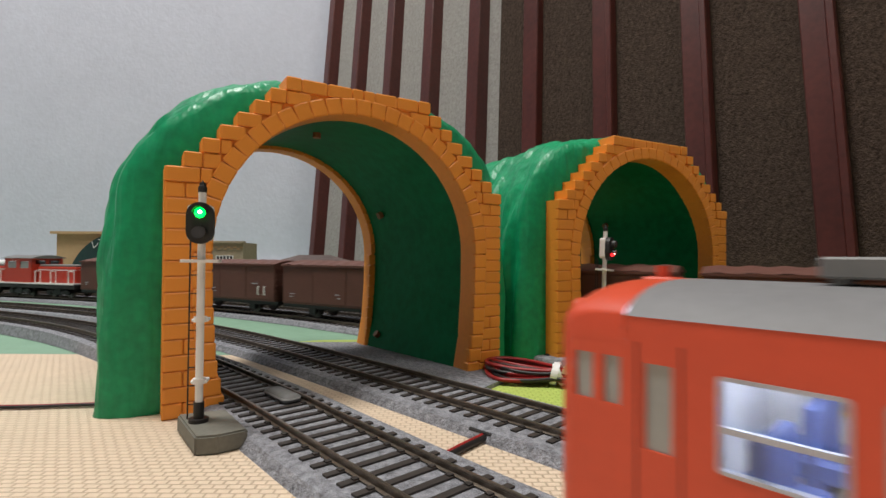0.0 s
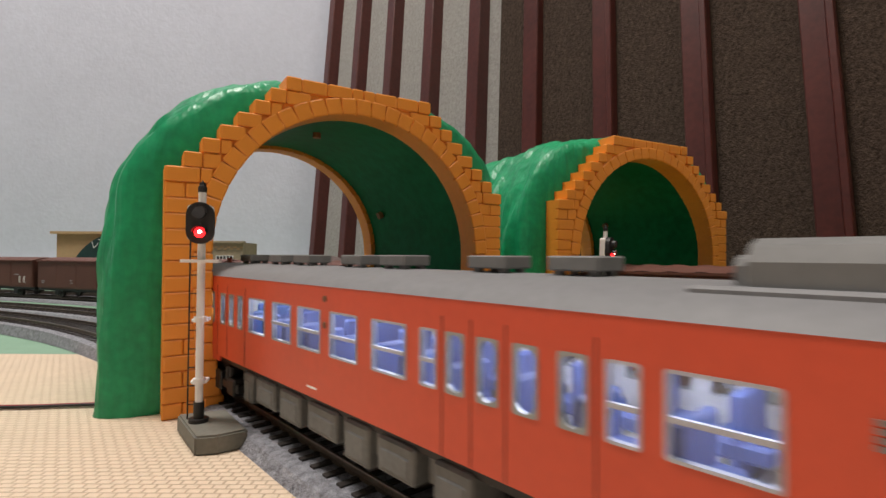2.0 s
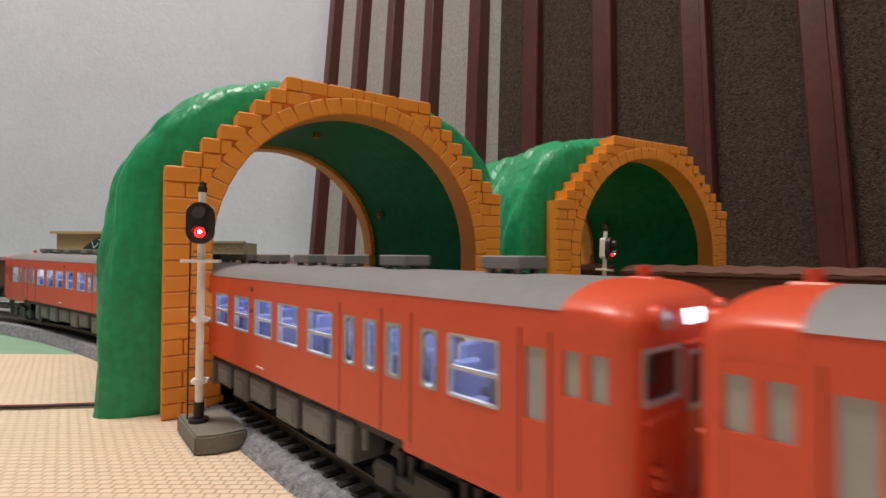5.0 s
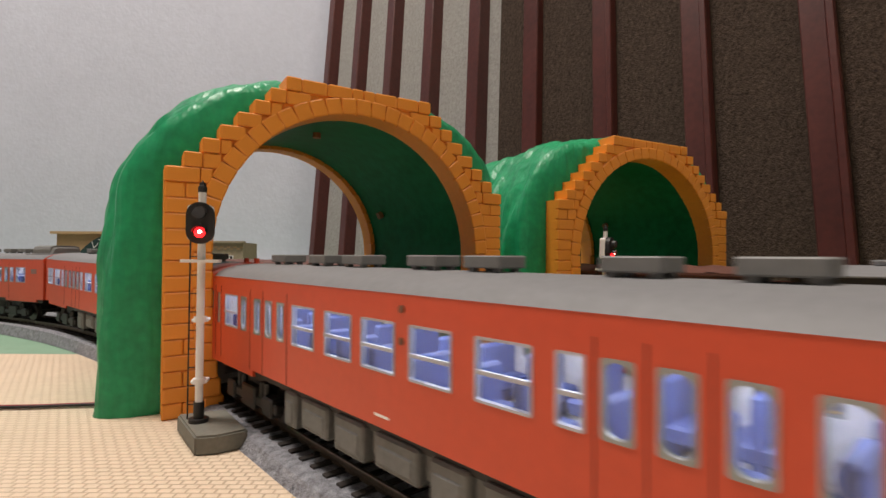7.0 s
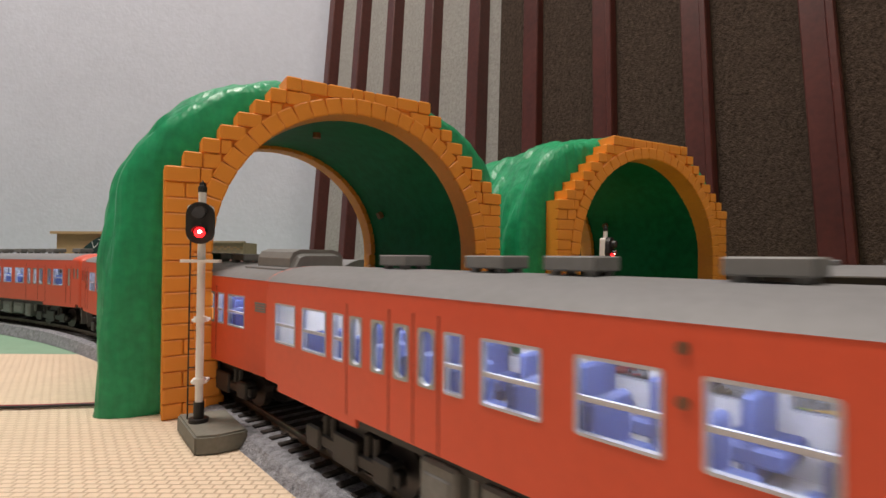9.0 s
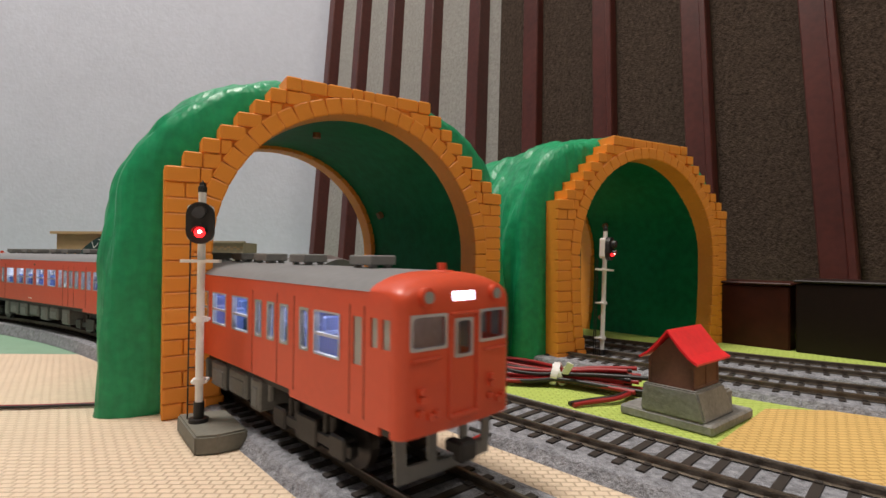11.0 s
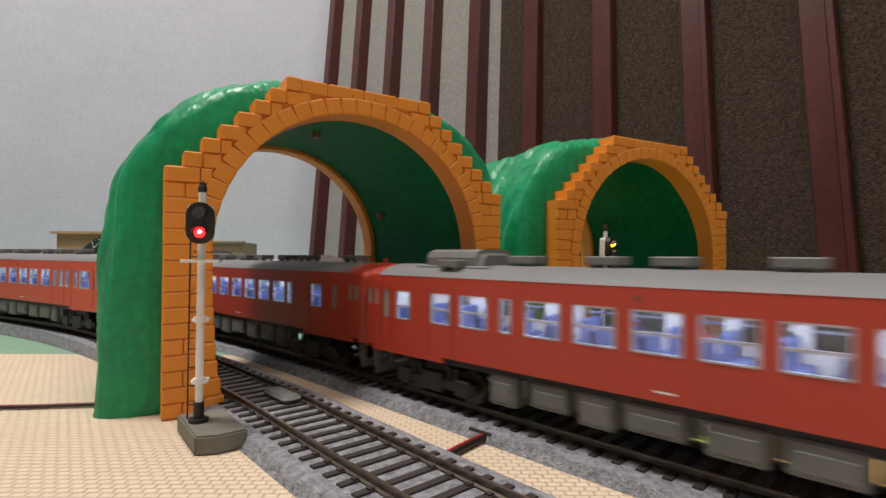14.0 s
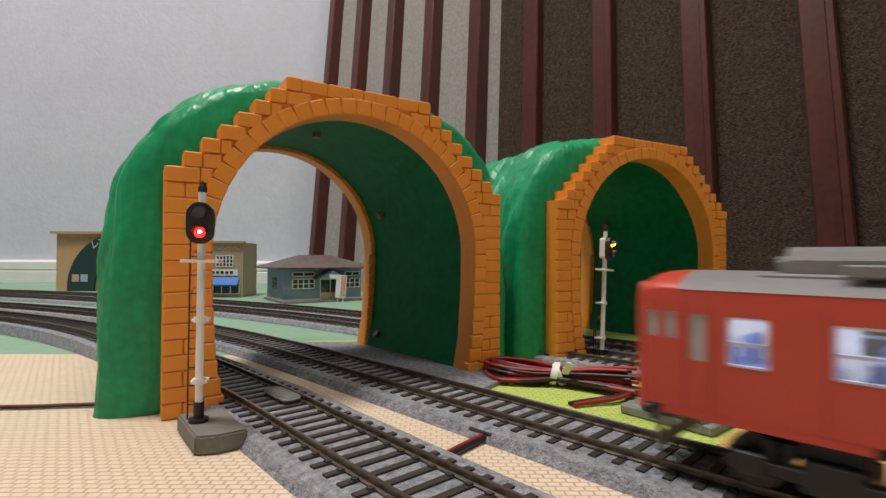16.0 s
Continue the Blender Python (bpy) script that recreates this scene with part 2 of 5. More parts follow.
def streaks(m, strength):
    """Adds long shallow moulded folds to a plastic."""
    nt = m.node_tree
    b = nt.nodes["Principled BSDF"]
    tc, mp = nt.nodes.new("ShaderNodeTexCoord"), nt.nodes.new("ShaderNodeMapping")
    mp.inputs["Scale"].default_value = (210, 210, 42)
    mp.inputs["Rotation"].default_value = (0.25, 0.2, 0)
    n = nt.nodes.new("ShaderNodeTexNoise")
    n.inputs["Scale"].default_value, n.inputs["Detail"].default_value = 1.0, 2.0
    bn = nt.nodes.new("ShaderNodeBump")
    bn.inputs["Strength"].default_value, bn.inputs["Distance"].default_value = strength, 0.003
    nt.links.new(tc.outputs["Object"], mp.inputs["Vector"])
    nt.links.new(mp.outputs[0], n.inputs["Vector"])
    nt.links.new(n.outputs["Fac"], bn.inputs["Height"])
    old = b.inputs["Normal"].links[0].from_socket
    nt.links.new(old, bn.inputs["Normal"])
    nt.links.new(bn.outputs[0], b.inputs["Normal"])


streaks(M_GREEN, 0.45)
M_CORE = mat("lamp_core", (0.9, 0.8, 0.7), 0.3, vary=0.02, emit=(1.0, 0.85, 0.70), power=6.0)
# grey for the unseen ceiling and south wall, dark enough to limit bounce
M_UNSEEN_ROOM = mat("unseen_room_grey", (0.42, 0.41, 0.39), 0.9, vary=0.05)
M_INK = mat("black_ink", (0.02, 0.02, 0.02), 0.6, vary=0.1)


def rrect(w, h, r, n=4):
    """Outline of a rectangle with rounded corners."""
    pts = []
    for cx, cy, a0 in ((w / 2 - r, h / 2 - r, 0), (-w / 2 + r, h / 2 - r, 90), (-w / 2 + r, -h / 2 + r, 180), (w / 2 - r, -h / 2 + r, 270)):
        for i in range(n + 1):
            a = math.radians(a0 + 90 * i / n)
            pts.append((cx + r * math.cos(a), cy + r * math.sin(a)))
    return pts


def add_ring(bm, outer, inner, at):
    """A flat frame between two outlines; at(a, b, depth) places a point, depth 0 or 1."""
    n = len(outer)
    v = [[bm.verts.new(at(p[0], p[1], d)) for p in o] for o in (outer, inner) for d in (0, 1)]
    of, ob_, inf, inb = v
    for i in range(n):
        j = (i + 1) % n
        bm.faces.new((of[i], of[j], inf[j], inf[i]))
        bm.faces.new((ob_[j], ob_[i], inb[i], inb[j]))
        bm.faces.new((of[j], of[i], ob_[i], ob_[j]))
        bm.faces.new((inf[i], inf[j], inb[j], inb[i]))


def holed(bm, holes, a0, a1, b0, b1, at):
    """A thin wall with openings (a0, a1, b0, b1); at(a, b, depth)."""
    av = sorted({a0, a1, *[h[0] for h in holes], *[h[1] for h in holes]})
    bv = sorted({b0, b1, *[h[2] for h in holes], *[h[3] for h in holes]})
    def full(i, j):
        if not (0 <= i < len(av) - 1 and 0 <= j < len(bv) - 1):
            return False
        a, b = (av[i] + av[i + 1]) / 2, (bv[j] + bv[j + 1]) / 2
        return not any(h[0] < a < h[1] and h[2] < b < h[3] for h in holes)
    cache = {}
    def v(i, j, d):
        if (i, j, d) not in cache:
            cache[(i, j, d)] = bm.verts.new(at(av[i], bv[j], d))
        return cache[(i, j, d)]
    for i in range(len(av) - 1):
        for j in range(len(bv) - 1):
            if not full(i, j):
                continue
            bm.faces.new((v(i, j, 0), v(i + 1, j, 0), v(i + 1, j + 1, 0), v(i, j + 1, 0)))
            bm.faces.new((v(i, j + 1, 1), v(i + 1, j + 1, 1), v(i + 1, j, 1), v(i, j, 1)))
            for di, dj, p, q in ((-1, 0, (i, j + 1), (i, j)), (1, 0, (i + 1, j), (i + 1, j + 1)), (0, -1, (i, j), (i + 1, j)), (0, 1, (i + 1, j + 1), (i, j + 1))):
                if not full(i + di, j + dj):
                    bm.faces.new((v(*q, 0), v(*p, 0), v(*p, 1), v(*q, 1)))


# ---- ground and boards ----
def slab(name, outline, z0, z1, material, label, category="ground sheet"):
    bm = bmesh.new()
    add_prism(bm, [(x * CM, y * CM) for x, y in outline], z0 * CM, z1 * CM, "xy")
    return tagged(part(name, bm, material), label, category, kind="structure")


slab("floor", [(-330, -230), (260, -230), (260, 130), (-330, 130)], -2.0, -0.5, M_FLOOR, "plain room floor under the layout boards", "floor")
slab("ground", [(-170, 25.85), (40, 25.85), (40, 92), (-170, 92)], -0.5, -0.02, M_FIELD, "dull green painted base board", "base board")
slab("pavement_cream", [(-120, -60), (60, -60), (60, 25.9), (-120, 25.9)], -0.4, 0.0, M_CREAM, "cream embossed paving sheet of small blocks")
slab("pavement_lime", [(60, -60), (80, -60), (80, 10), (26, 33), (12, 42), (2, 38), (-4.3, 30.6), (-7.4, 30.3), (-10.5, 28.6), (-7.3, 25.2), (-2.2, 19.9), (2.0, 15.5), (6.5, 11.0), (13.5, 4.6), (21, -4), (33, -18)], -0.3, 0.05, M_LIME, "lime green embossed grass sheet")
# added strip: ballast grey stands in for shaded ground along the tunnel wall
slab("ground_strip", [(-8.6, 28.6), (-7.3, 25.2), (-2.2, 19.9), (0.4, 17.2), (3.2, 21.4), (0.2, 24.6), (-4.0, 28.8)], 0.05, 0.22, M_BALLAST, "added grey strip standing for the shaded ground between the track and the tunnel wall", "ballast")
slab("pavement_yellow", [(7.4, 13.7), (10.75, 16.9), (14.5, 16.6), (28, 8), (46, -3), (40, -26), (21, -4), (13.5, 4.6), (8.4, 9.5)], 0.05, 0.10, M_YELLOW, "ochre embossed paving sheet of small blocks")

# ---- room ----
tagged(part("wall_north", box((-3.2, 0.93, -0.02), (0.6, 1.0, 2.35)), M_WALLPAPER), "pale grey textured wallpaper wall", "wall", kind="structure")
# out of view, added to close the room
tagged(part("wall_west", box((-3.3, -2.2, -0.02), (-3.2, 1.0, 2.35)), M_WALLPAPER), "pale grey textured wallpaper wall", "wall", kind="structure")
# south wall and ceiling: unseen, added plain grey to keep bounced light low
tagged(part("wall_south", box((-3.2, -2.3, -0.02), (2.6, -2.2, 2.35)), M_UNSEEN_ROOM), "pale grey textured wallpaper wall", "wall", kind="structure")
tagged(part("ceiling", box((-3.3, -2.3, 2.35), (2.6, 1.2, 2.45)), M_UNSEEN_ROOM), "unseen ceiling, plain grey to hold down bounced light", "ceiling", kind="structure")
bm = bmesh.new()
add_prism(bm, [(0.93, -0.02), (0.914, -0.02), (0.914, 0.0195), (0.920, 0.0215), (0.916, 0.0235), (0.916, 0.036), (0.922, 0.040), (0.93, 0.040)], -3.2, -0.18, "yz")
tagged(part("baseboard", bm, M_SKIRT), "white moulded skirting board", "skirting", kind="structure")

D = 0.84
LEAN = Vector((0.036, 0.15, 1.0))
ALONG = Vector((0.0686, -0.0682, 0)) * D
PITCH = ALONG.length
U = ALONG / PITCH
FIRST = Vector((-0.226 * D, D, 0)) - LEAN * 0.384
FIRST.z = 0.0
PLANE = Matrix(((U.x, -U.y, LEAN.x, FIRST.x), (U.y, U.x, LEAN.y, FIRST.y), (0, 0, 1, 0), (0, 0, 0, 1)))


def on_wall(name, lo, hi, material, label, category, bevel=0.0, group="", kind=""):
    bm = box(lo, hi, bevel)
    bmesh.ops.transform(bm, matrix=PLANE, verts=bm.verts[:])
    return tagged(part(name, bm, material), label, category, group, kind)


on_wall("wall_east", (-0.30 * PITCH, 0.012, 0), (4.42 * PITCH, 0.05, 2.3), M_GREYFELT, "grey carpet-faced leaning wall", "wall", kind="structure")
on_wall("wall_panel_brown", (4.42 * PITCH, 0.004, 0), (8.62 * PITCH, 0.05, 2.3), M_BROWNFELT, "dark brown carpet-faced leaning wall", "wall", kind="structure")
on_wall("wall_panel_grey", (8.62 * PITCH, 0.014, 0), (30 * PITCH, 0.05, 2.3), M_GREYFELT, "grey carpet-faced leaning wall", "wall", kind="structure")
for i in range(9):
    x = i * PITCH
    batten = thing("batten", "red-brown varnished wooden batten with a raised bead on the carpet wall", "wall batten", "battens on the carpet wall")
    for name, outline, lab in (("board", [(x - 0.0105, 0.016), (x - 0.0105, -0.0022), (x - 0.0098, -0.003), (x + 0.0045, -0.003), (x + 0.0045, 0.016)], "flat varnished board"),
                               ("bead", [(x + 0.0049, 0.016), (x + 0.0049, -0.0056), (x + 0.0058, -0.0070), (x + 0.0096, -0.0070), (x + 0.0104, -0.0056), (x + 0.0104, 0.016)], "raised rounded bead along one edge")):
        bm = bmesh.new()
        add_prism(bm, outline, 0.0, 2.3, "xy")
        bmesh.ops.transform(bm, matrix=PLANE, verts=bm.verts[:])
        part(name, bm, M_BATTEN, batten, lab)


def long_box(a, b, depth, z1, material, label):
    a, b = Vector((*a, 0)) * CM, Vector((*b, 0)) * CM
    d = (b - a).normalized()
    n = Vector((-d.y, d.x, 0))
    bm = bmesh.new()
    m = Matrix(((d.x, n.x, 0, a.x), (d.y, n.y, 0, a.y), (0, 0, 1, 0), (0, 0, 0, 1)))
    add_box(bm, (0, 0, 0), ((b - a).length, depth * CM, z1 * CM), m, 0.0008)
    t = thing("storage_box", label, "wooden box")
    part("box_body", bm, material, t)
    bm = bmesh.new()
    add_box(bm, (-0.001, -0.001, z1 * CM + 0.0004), ((b - a).length + 0.001, depth * CM, z1 * CM + 0.0018), m, 0.0006)
    part("lid", bm, material, t)
    return t


long_box((9.5, 38.2), (18.9, 27.6), 3.0, 3.55, M_TRIM, "dark red-brown varnished wooden box along the wall")
long_box((19.0, 27.3), (46, -3.2), 3.4, 3.75, M_BLACKBOX, "near-black wooden box along the wall")

# ---- tracks ----
def sweep(line, outline, s0, s1, step=0.006):
    bm = bmesh.new()
    prev = None
    n = max(2, int((s1 - s0) / step))
    for i in range(n + 1):
        s = s0 + (s1 - s0) * i / n
        o, w = line.at(s), line.way(s)
        side = Vector((w.y, -w.x, 0))
        up = line.lift(s)
        ring = [bm.verts.new(o + side * (x * CM) + Vector((0, 0, z * CM + (up if z > 0.1 else 0.0)))) for x, z in outline]
        if prev:
            for k in range(len(ring)):
                bm.faces.new((prev[k], prev[(k + 1) % len(ring)], ring[(k + 1) % len(ring)], ring[k]))
        prev = ring
    bmesh.ops.recalc_face_normals(bm, faces=bm.faces[:])
    return bm


def railway(line, zoff):
    track = thing("railway_track", "grey ballasted model railway track with dark brown sleepers", "railway track", "model railway tracks")
    prof = [(-1.94, 0.0 + zoff), (-1.74, 0.27 + zoff), (-1.58, 0.315 + zoff), (1.58, 0.315 + zoff), (1.74, 0.27 + zoff), (1.94, 0.0 + zoff)]
    part("roadbed", sweep(line, prof, 0.01, line.length - 0.01), M_BALLAST, track, "grey speckled ballast roadbed")
    for g in (-0.825, 0.825):
        prof = [(g - 0.035, 0.55), (g - 0.045, 0.53), (g - 0.045, 0.49), (g - 0.02, 0.47), (g - 0.02, 0.39), (g - 0.09, 0.36), (g + 0.09, 0.36), (g + 0.02, 0.39), (g + 0.02, 0.47), (g + 0.045, 0.49), (g + 0.045, 0.53), (g + 0.035, 0.55)]
        part("rail", sweep(line, prof, 0.01, line.length - 0.01), M_RAIL, track, "worn brown steel rail")
    bm = box((-1.36 * CM, -0.10 * CM, 0.16 * CM), (1.36 * CM, 0.10 * CM, 0.365 * CM))
    for x in (-0.97, -0.68, 0.68, 0.97):
        add_box(bm, ((x - 0.07) * CM, -0.07 * CM, 0.36 * CM), ((x + 0.07) * CM, 0.07 * CM, 0.40 * CM))
    me = bpy.data.meshes.new("sleeper")
    bm.to_mesh(me)
    bm.free()
    me.materials.append(M_SLEEPER)
    s = 0.02
    while s < line.length - 0.02:
        o, w = line.at(s), line.way(s)
        if -0.62 < o.x < 0.26 and o.y > 0.07:
            ob = new("sleeper", me)
            ob.parent = track
            ob.location = o + Vector((0, 0, line.lift(s)))
            ob.rotation_euler = (0, 0, math.atan2(w.y, w.x) - math.pi / 2 + random.uniform(-0.01, 0.01))
        s += 0.0059
    return track


for i, line in enumerate(LINES):
    railway(line, 0.004 * i)

bm = bmesh.new()
add_box(bm, (-0.33 * CM, -0.85 * CM, 0.3 * CM), (0.33 * CM, 0.85 * CM, 0.60 * CM), None, 0.0022, 3)
ob = tagged(part("track_sensor", bm, M_GREY, smooth=True), "small grey plastic rounded sensor block between the rails", "track sensor")
w = LINE_1.way(LINE_1.near(-5.4, 17.0))
ob.matrix_world = Matrix.Translation((-5.35 * CM, 17.0 * CM, 0)) @ pose(0, 0, 0, 0, 0, math.degrees(math.atan2(w.y, w.x)) - 90)

# ---- tunnels ----
TW, TT, TL, TH = 13.2, 5.84, 7.89, 11.37
AXIS = Vector((-0.66, 0.75, 0))
ARC_R, ARC_Z = 5.2, 5.2
bm = bmesh.new()
add_box(bm, (-0.5, -0.5, -0.5), (0.5, 0.5, 0.5), None, 0.085)
BRICK = bpy.data.meshes.new("brick")
bm.to_mesh(BRICK)
bm.free()
BRICK.materials.append(M_ORANGE)


def lay(parent, u, z, w, h, depth=0.30, turn=0.0, proud=0.0):
    ob = new("brick", BRICK)
    ob.parent = parent
    ob.location = (u * CM, (-0.02 - proud) * CM, z * CM)
    ob.rotation_euler = (0, turn, 0)
    ob.scale = (w * CM, depth * CM, h * CM)


def tunnel(x, y, a, length):
    e = Vector((math.cos(a), math.sin(a), 0))
    turn = pose(x * CM, y * CM, 0, 0, 0, math.degrees(a))
    t = thing("toy_tunnel", "green plastic mountain tunnel with orange brick portals over two tracks", "toy tunnel", "toy tunnels over the tracks")
    half = [(-TW / 2 + 0.03, 0), (-TW / 2 + 0.03, TL - 0.04)]
    step_u, step_z = (TW - TT) / 14, (TH - TL) / 7
    for k in range(7):
        half += [(-TW / 2 + step_u * (k + 1) + 0.03, TL + step_z * k - 0.04), (-TW / 2 + step_u * (k + 1) + 0.03, TL + step_z * (k + 1) - 0.04)]
    outer = half + [(-u, z) for u, z in reversed(half)]
    inner = [(4.75, 0), (5.05, 1.6), (5.18, 3.6)] + [(ARC_R * math.cos(b), ARC_Z + ARC_R * math.sin(b)) for b in [math.pi * i / 36 for i in range(37)]] + [(-5.18, 3.6), (-5.05, 1.6), (-4.75, 0)]
    made = []
    for shift in (0.0, length):
        bm = bmesh.new()
        far = 0.91 if shift else 1.0
        add_prism(bm, [(u * far * CM, z * (0.985 if shift else 1.0) * CM) for u, z in outer] + [(u * CM, z * CM) for u, z in inner], -0.06 * CM, 0.92 * CM)
        ob = part("portal", bm, M_ORANGE, t, "orange moulded brick portal")
        ob.matrix_world = Matrix.Translation(AXIS * shift * CM) @ turn
        made.append(ob)
    front, back = made
    rowh = TL / 16
    for i in range(23):
        z0 = i * rowh if i < 16 else TL + (i - 16) * step_z
        h = rowh if i < 16 else step_z
        zm = z0 + h / 2
        lim = TW / 2 if i < 16 else TW / 2 - step_u * (i - 15)
        ring = math.sqrt(max(0.0, 5.80 ** 2 - (zm - ARC_Z) ** 2)) if zm > ARC_Z else (5.75 if zm > 3 else 5.45 + 0.1 * zm)
        for side in (-1, 1):
            u = lim
            first = True
            while u > ring + 0.12:
                w = (0.56 if (i % 2 if i < 16 else 0) == 0 and first and i >= 16 else (1.02 if i % 2 else 0.60) if first else 0.95)
                lo = max(ring - 0.05, u - w)
                if lo - ring < 0.3:
                    lo = ring - 0.05
                lo = max(lo, 0.0)
                lay(front, side * (u + lo) / 2, zm, u - lo - 0.026, h - 0.026, proud=0.05 if first and i >= 15 else random.uniform(0, 0.015))
                u = lo
                first = False
    # ring of wedge bricks round the opening
    path = []
    for k in range(9):
        z = 0.29 + 0.575 * k
        r = float(np.interp(z, (0, 1.6, 3.6, 5.2), (5.05, 5.34, 5.47, 5.49)))
        path.append((-r, z, 0.575, 0.0))
        path.append((r, z, 0.575, 0.0))
    n = 29
    for k in range(n):
        b = math.pi * (k + 0.5) / n
        r = ARC_R + 0.29
        path.append((r * math.cos(b), ARC_Z + r * math.sin(b), r * math.pi / n, b))
    for u, z, size, b in path:
        lay(front, u, z, 0.60, size - 0.022, 0.36, -b if b else 0.0, 0.03)
    for k in range(n):
        b = math.pi * (k + 0.5) / n
        lay(back, (ARC_R + 0.2) * math.cos(b), ARC_Z + (ARC_R + 0.2) * math.sin(b), 0.5, 0.53, 0.3, -b, 0.0)
    for k in range(9):
        for side in (-1, 1):
            lay(back, side * (5.0 + 0.05 * min(3.6, 0.29 + 0.575 * k) + 0.1), 0.29 + 0.575 * k, 0.5, 0.54, 0.3)
    # green shell with folds; its lining follows the opening, darkened to stand for shade
    ring_pts = np.array(inner) * (1.03, 1.012)
    ring_len = np.concatenate([[0], np.cumsum(np.hypot(*np.diff(ring_pts, axis=0).T))])
    def lining(f):
        return tuple(float(np.interp(f * ring_len[-1], ring_len, ring_pts[:, i])) for i in (0, 1))
    nv, nk = 40, 96
    c = Vector((x, y, 0))
    for skin in (0, 1):
        bm = bmesh.new()
        rows = []
        for i in range(nv + 1):
            f = i / nv
            v = 0.75 + (length - 0.75) * f
            row = []
            for k in range(nk + 1):
                h = 2 * k / nk
                b = math.pi / 2 * (h ** 1.7 if h <= 1 else 2 - (2 - h) ** 1.7)
                cb, sb = math.cos(b), max(0.0, math.sin(b))
                if skin == 0:
                    u = (8.00 - 0.95 * f) * math.copysign(abs(cb) ** 0.60, cb)
                    z = (11.55 - 0.35 * f) * sb ** 0.52
                    fold = noise.fractal(Vector((u * 0.45 + 7 * x, v * 0.9, z * 0.13)), 1.0, 2.0, 3) * 0.30 + noise.noise(Vector((u * 0.8, v * 2.4 + z * 0.35, z * 0.14))) * 0.16 + noise.noise(Vector((u * 1.3 + 3, v * 5.0 + z * 0.9, z * 0.3))) * 0.05
                    grow = 1.35 * fold - 0.55 * max(0.0, 1 - f / 0.07) ** 2
                    u += grow * cb
                    z += grow * sb * 0.7
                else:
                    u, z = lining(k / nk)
                row.append(bm.verts.new((c + e * u + AXIS * v) * CM + Vector((0, 0, z * CM))))
            rows.append(row)
        for p, q in zip(rows, rows[1:]):
            for k in range(nk):
                fs = (p[k], p[k + 1], q[k + 1], q[k])
                bm.faces.new(fs if skin else fs[::-1])
        if skin == 0:
            # the outer skin turns inward at both ends and along its foot
            back_rows = [[bm.verts.new((c + e * (u * 1.004) + AXIS * v) * CM + Vector((0, 0, z * 1.003 * CM))) for u, z in [lining(k / nk) for k in range(nk + 1)]] for v in (0.75, length)]
            for outer_row, inner_row in ((rows[0], back_rows[0]), (rows[-1], back_rows[1])):
                for k in range(nk):
                    bm.faces.new((outer_row[k], outer_row[k + 1], inner_row[k + 1], inner_row[k]))
        bmesh.ops.recalc_face_normals(bm, faces=bm.faces[:])
        if skin == 0:
            part("shell", bm, M_GREEN, t, "glossy green folded plastic mountain shell", smooth=True)
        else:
            part("lining", bm, M_GREEN_SHADED, t, "smooth green inner skin, coloured darker for the shade inside", smooth=True)
    # screw bosses inside
    for f, b in ((0.80, 0.85), (0.86, 0.10), (0.45, 1.55)):
        v = 0.75 + (length - 0.75) * f
        u, z = lining(b / math.pi)
        p = (c + e * u + AXIS * v) * CM + Vector((0, 0, z * CM))
        inward = ((c + AXIS * v) * CM + Vector((0, 0, 5 * CM)) - p).normalized()
        bm = bmesh.new()
        add_cyl(bm, p, p + inward * 0.0022, 0.0018, 12)
        part("screw_boss", bm, M_BOSS, t, "small brown screw boss")
    return t


tunnel(-3.11, 19.2, 0.56, 8.0)
tunnel(11.18, 27.4, 0.50, 8.0)
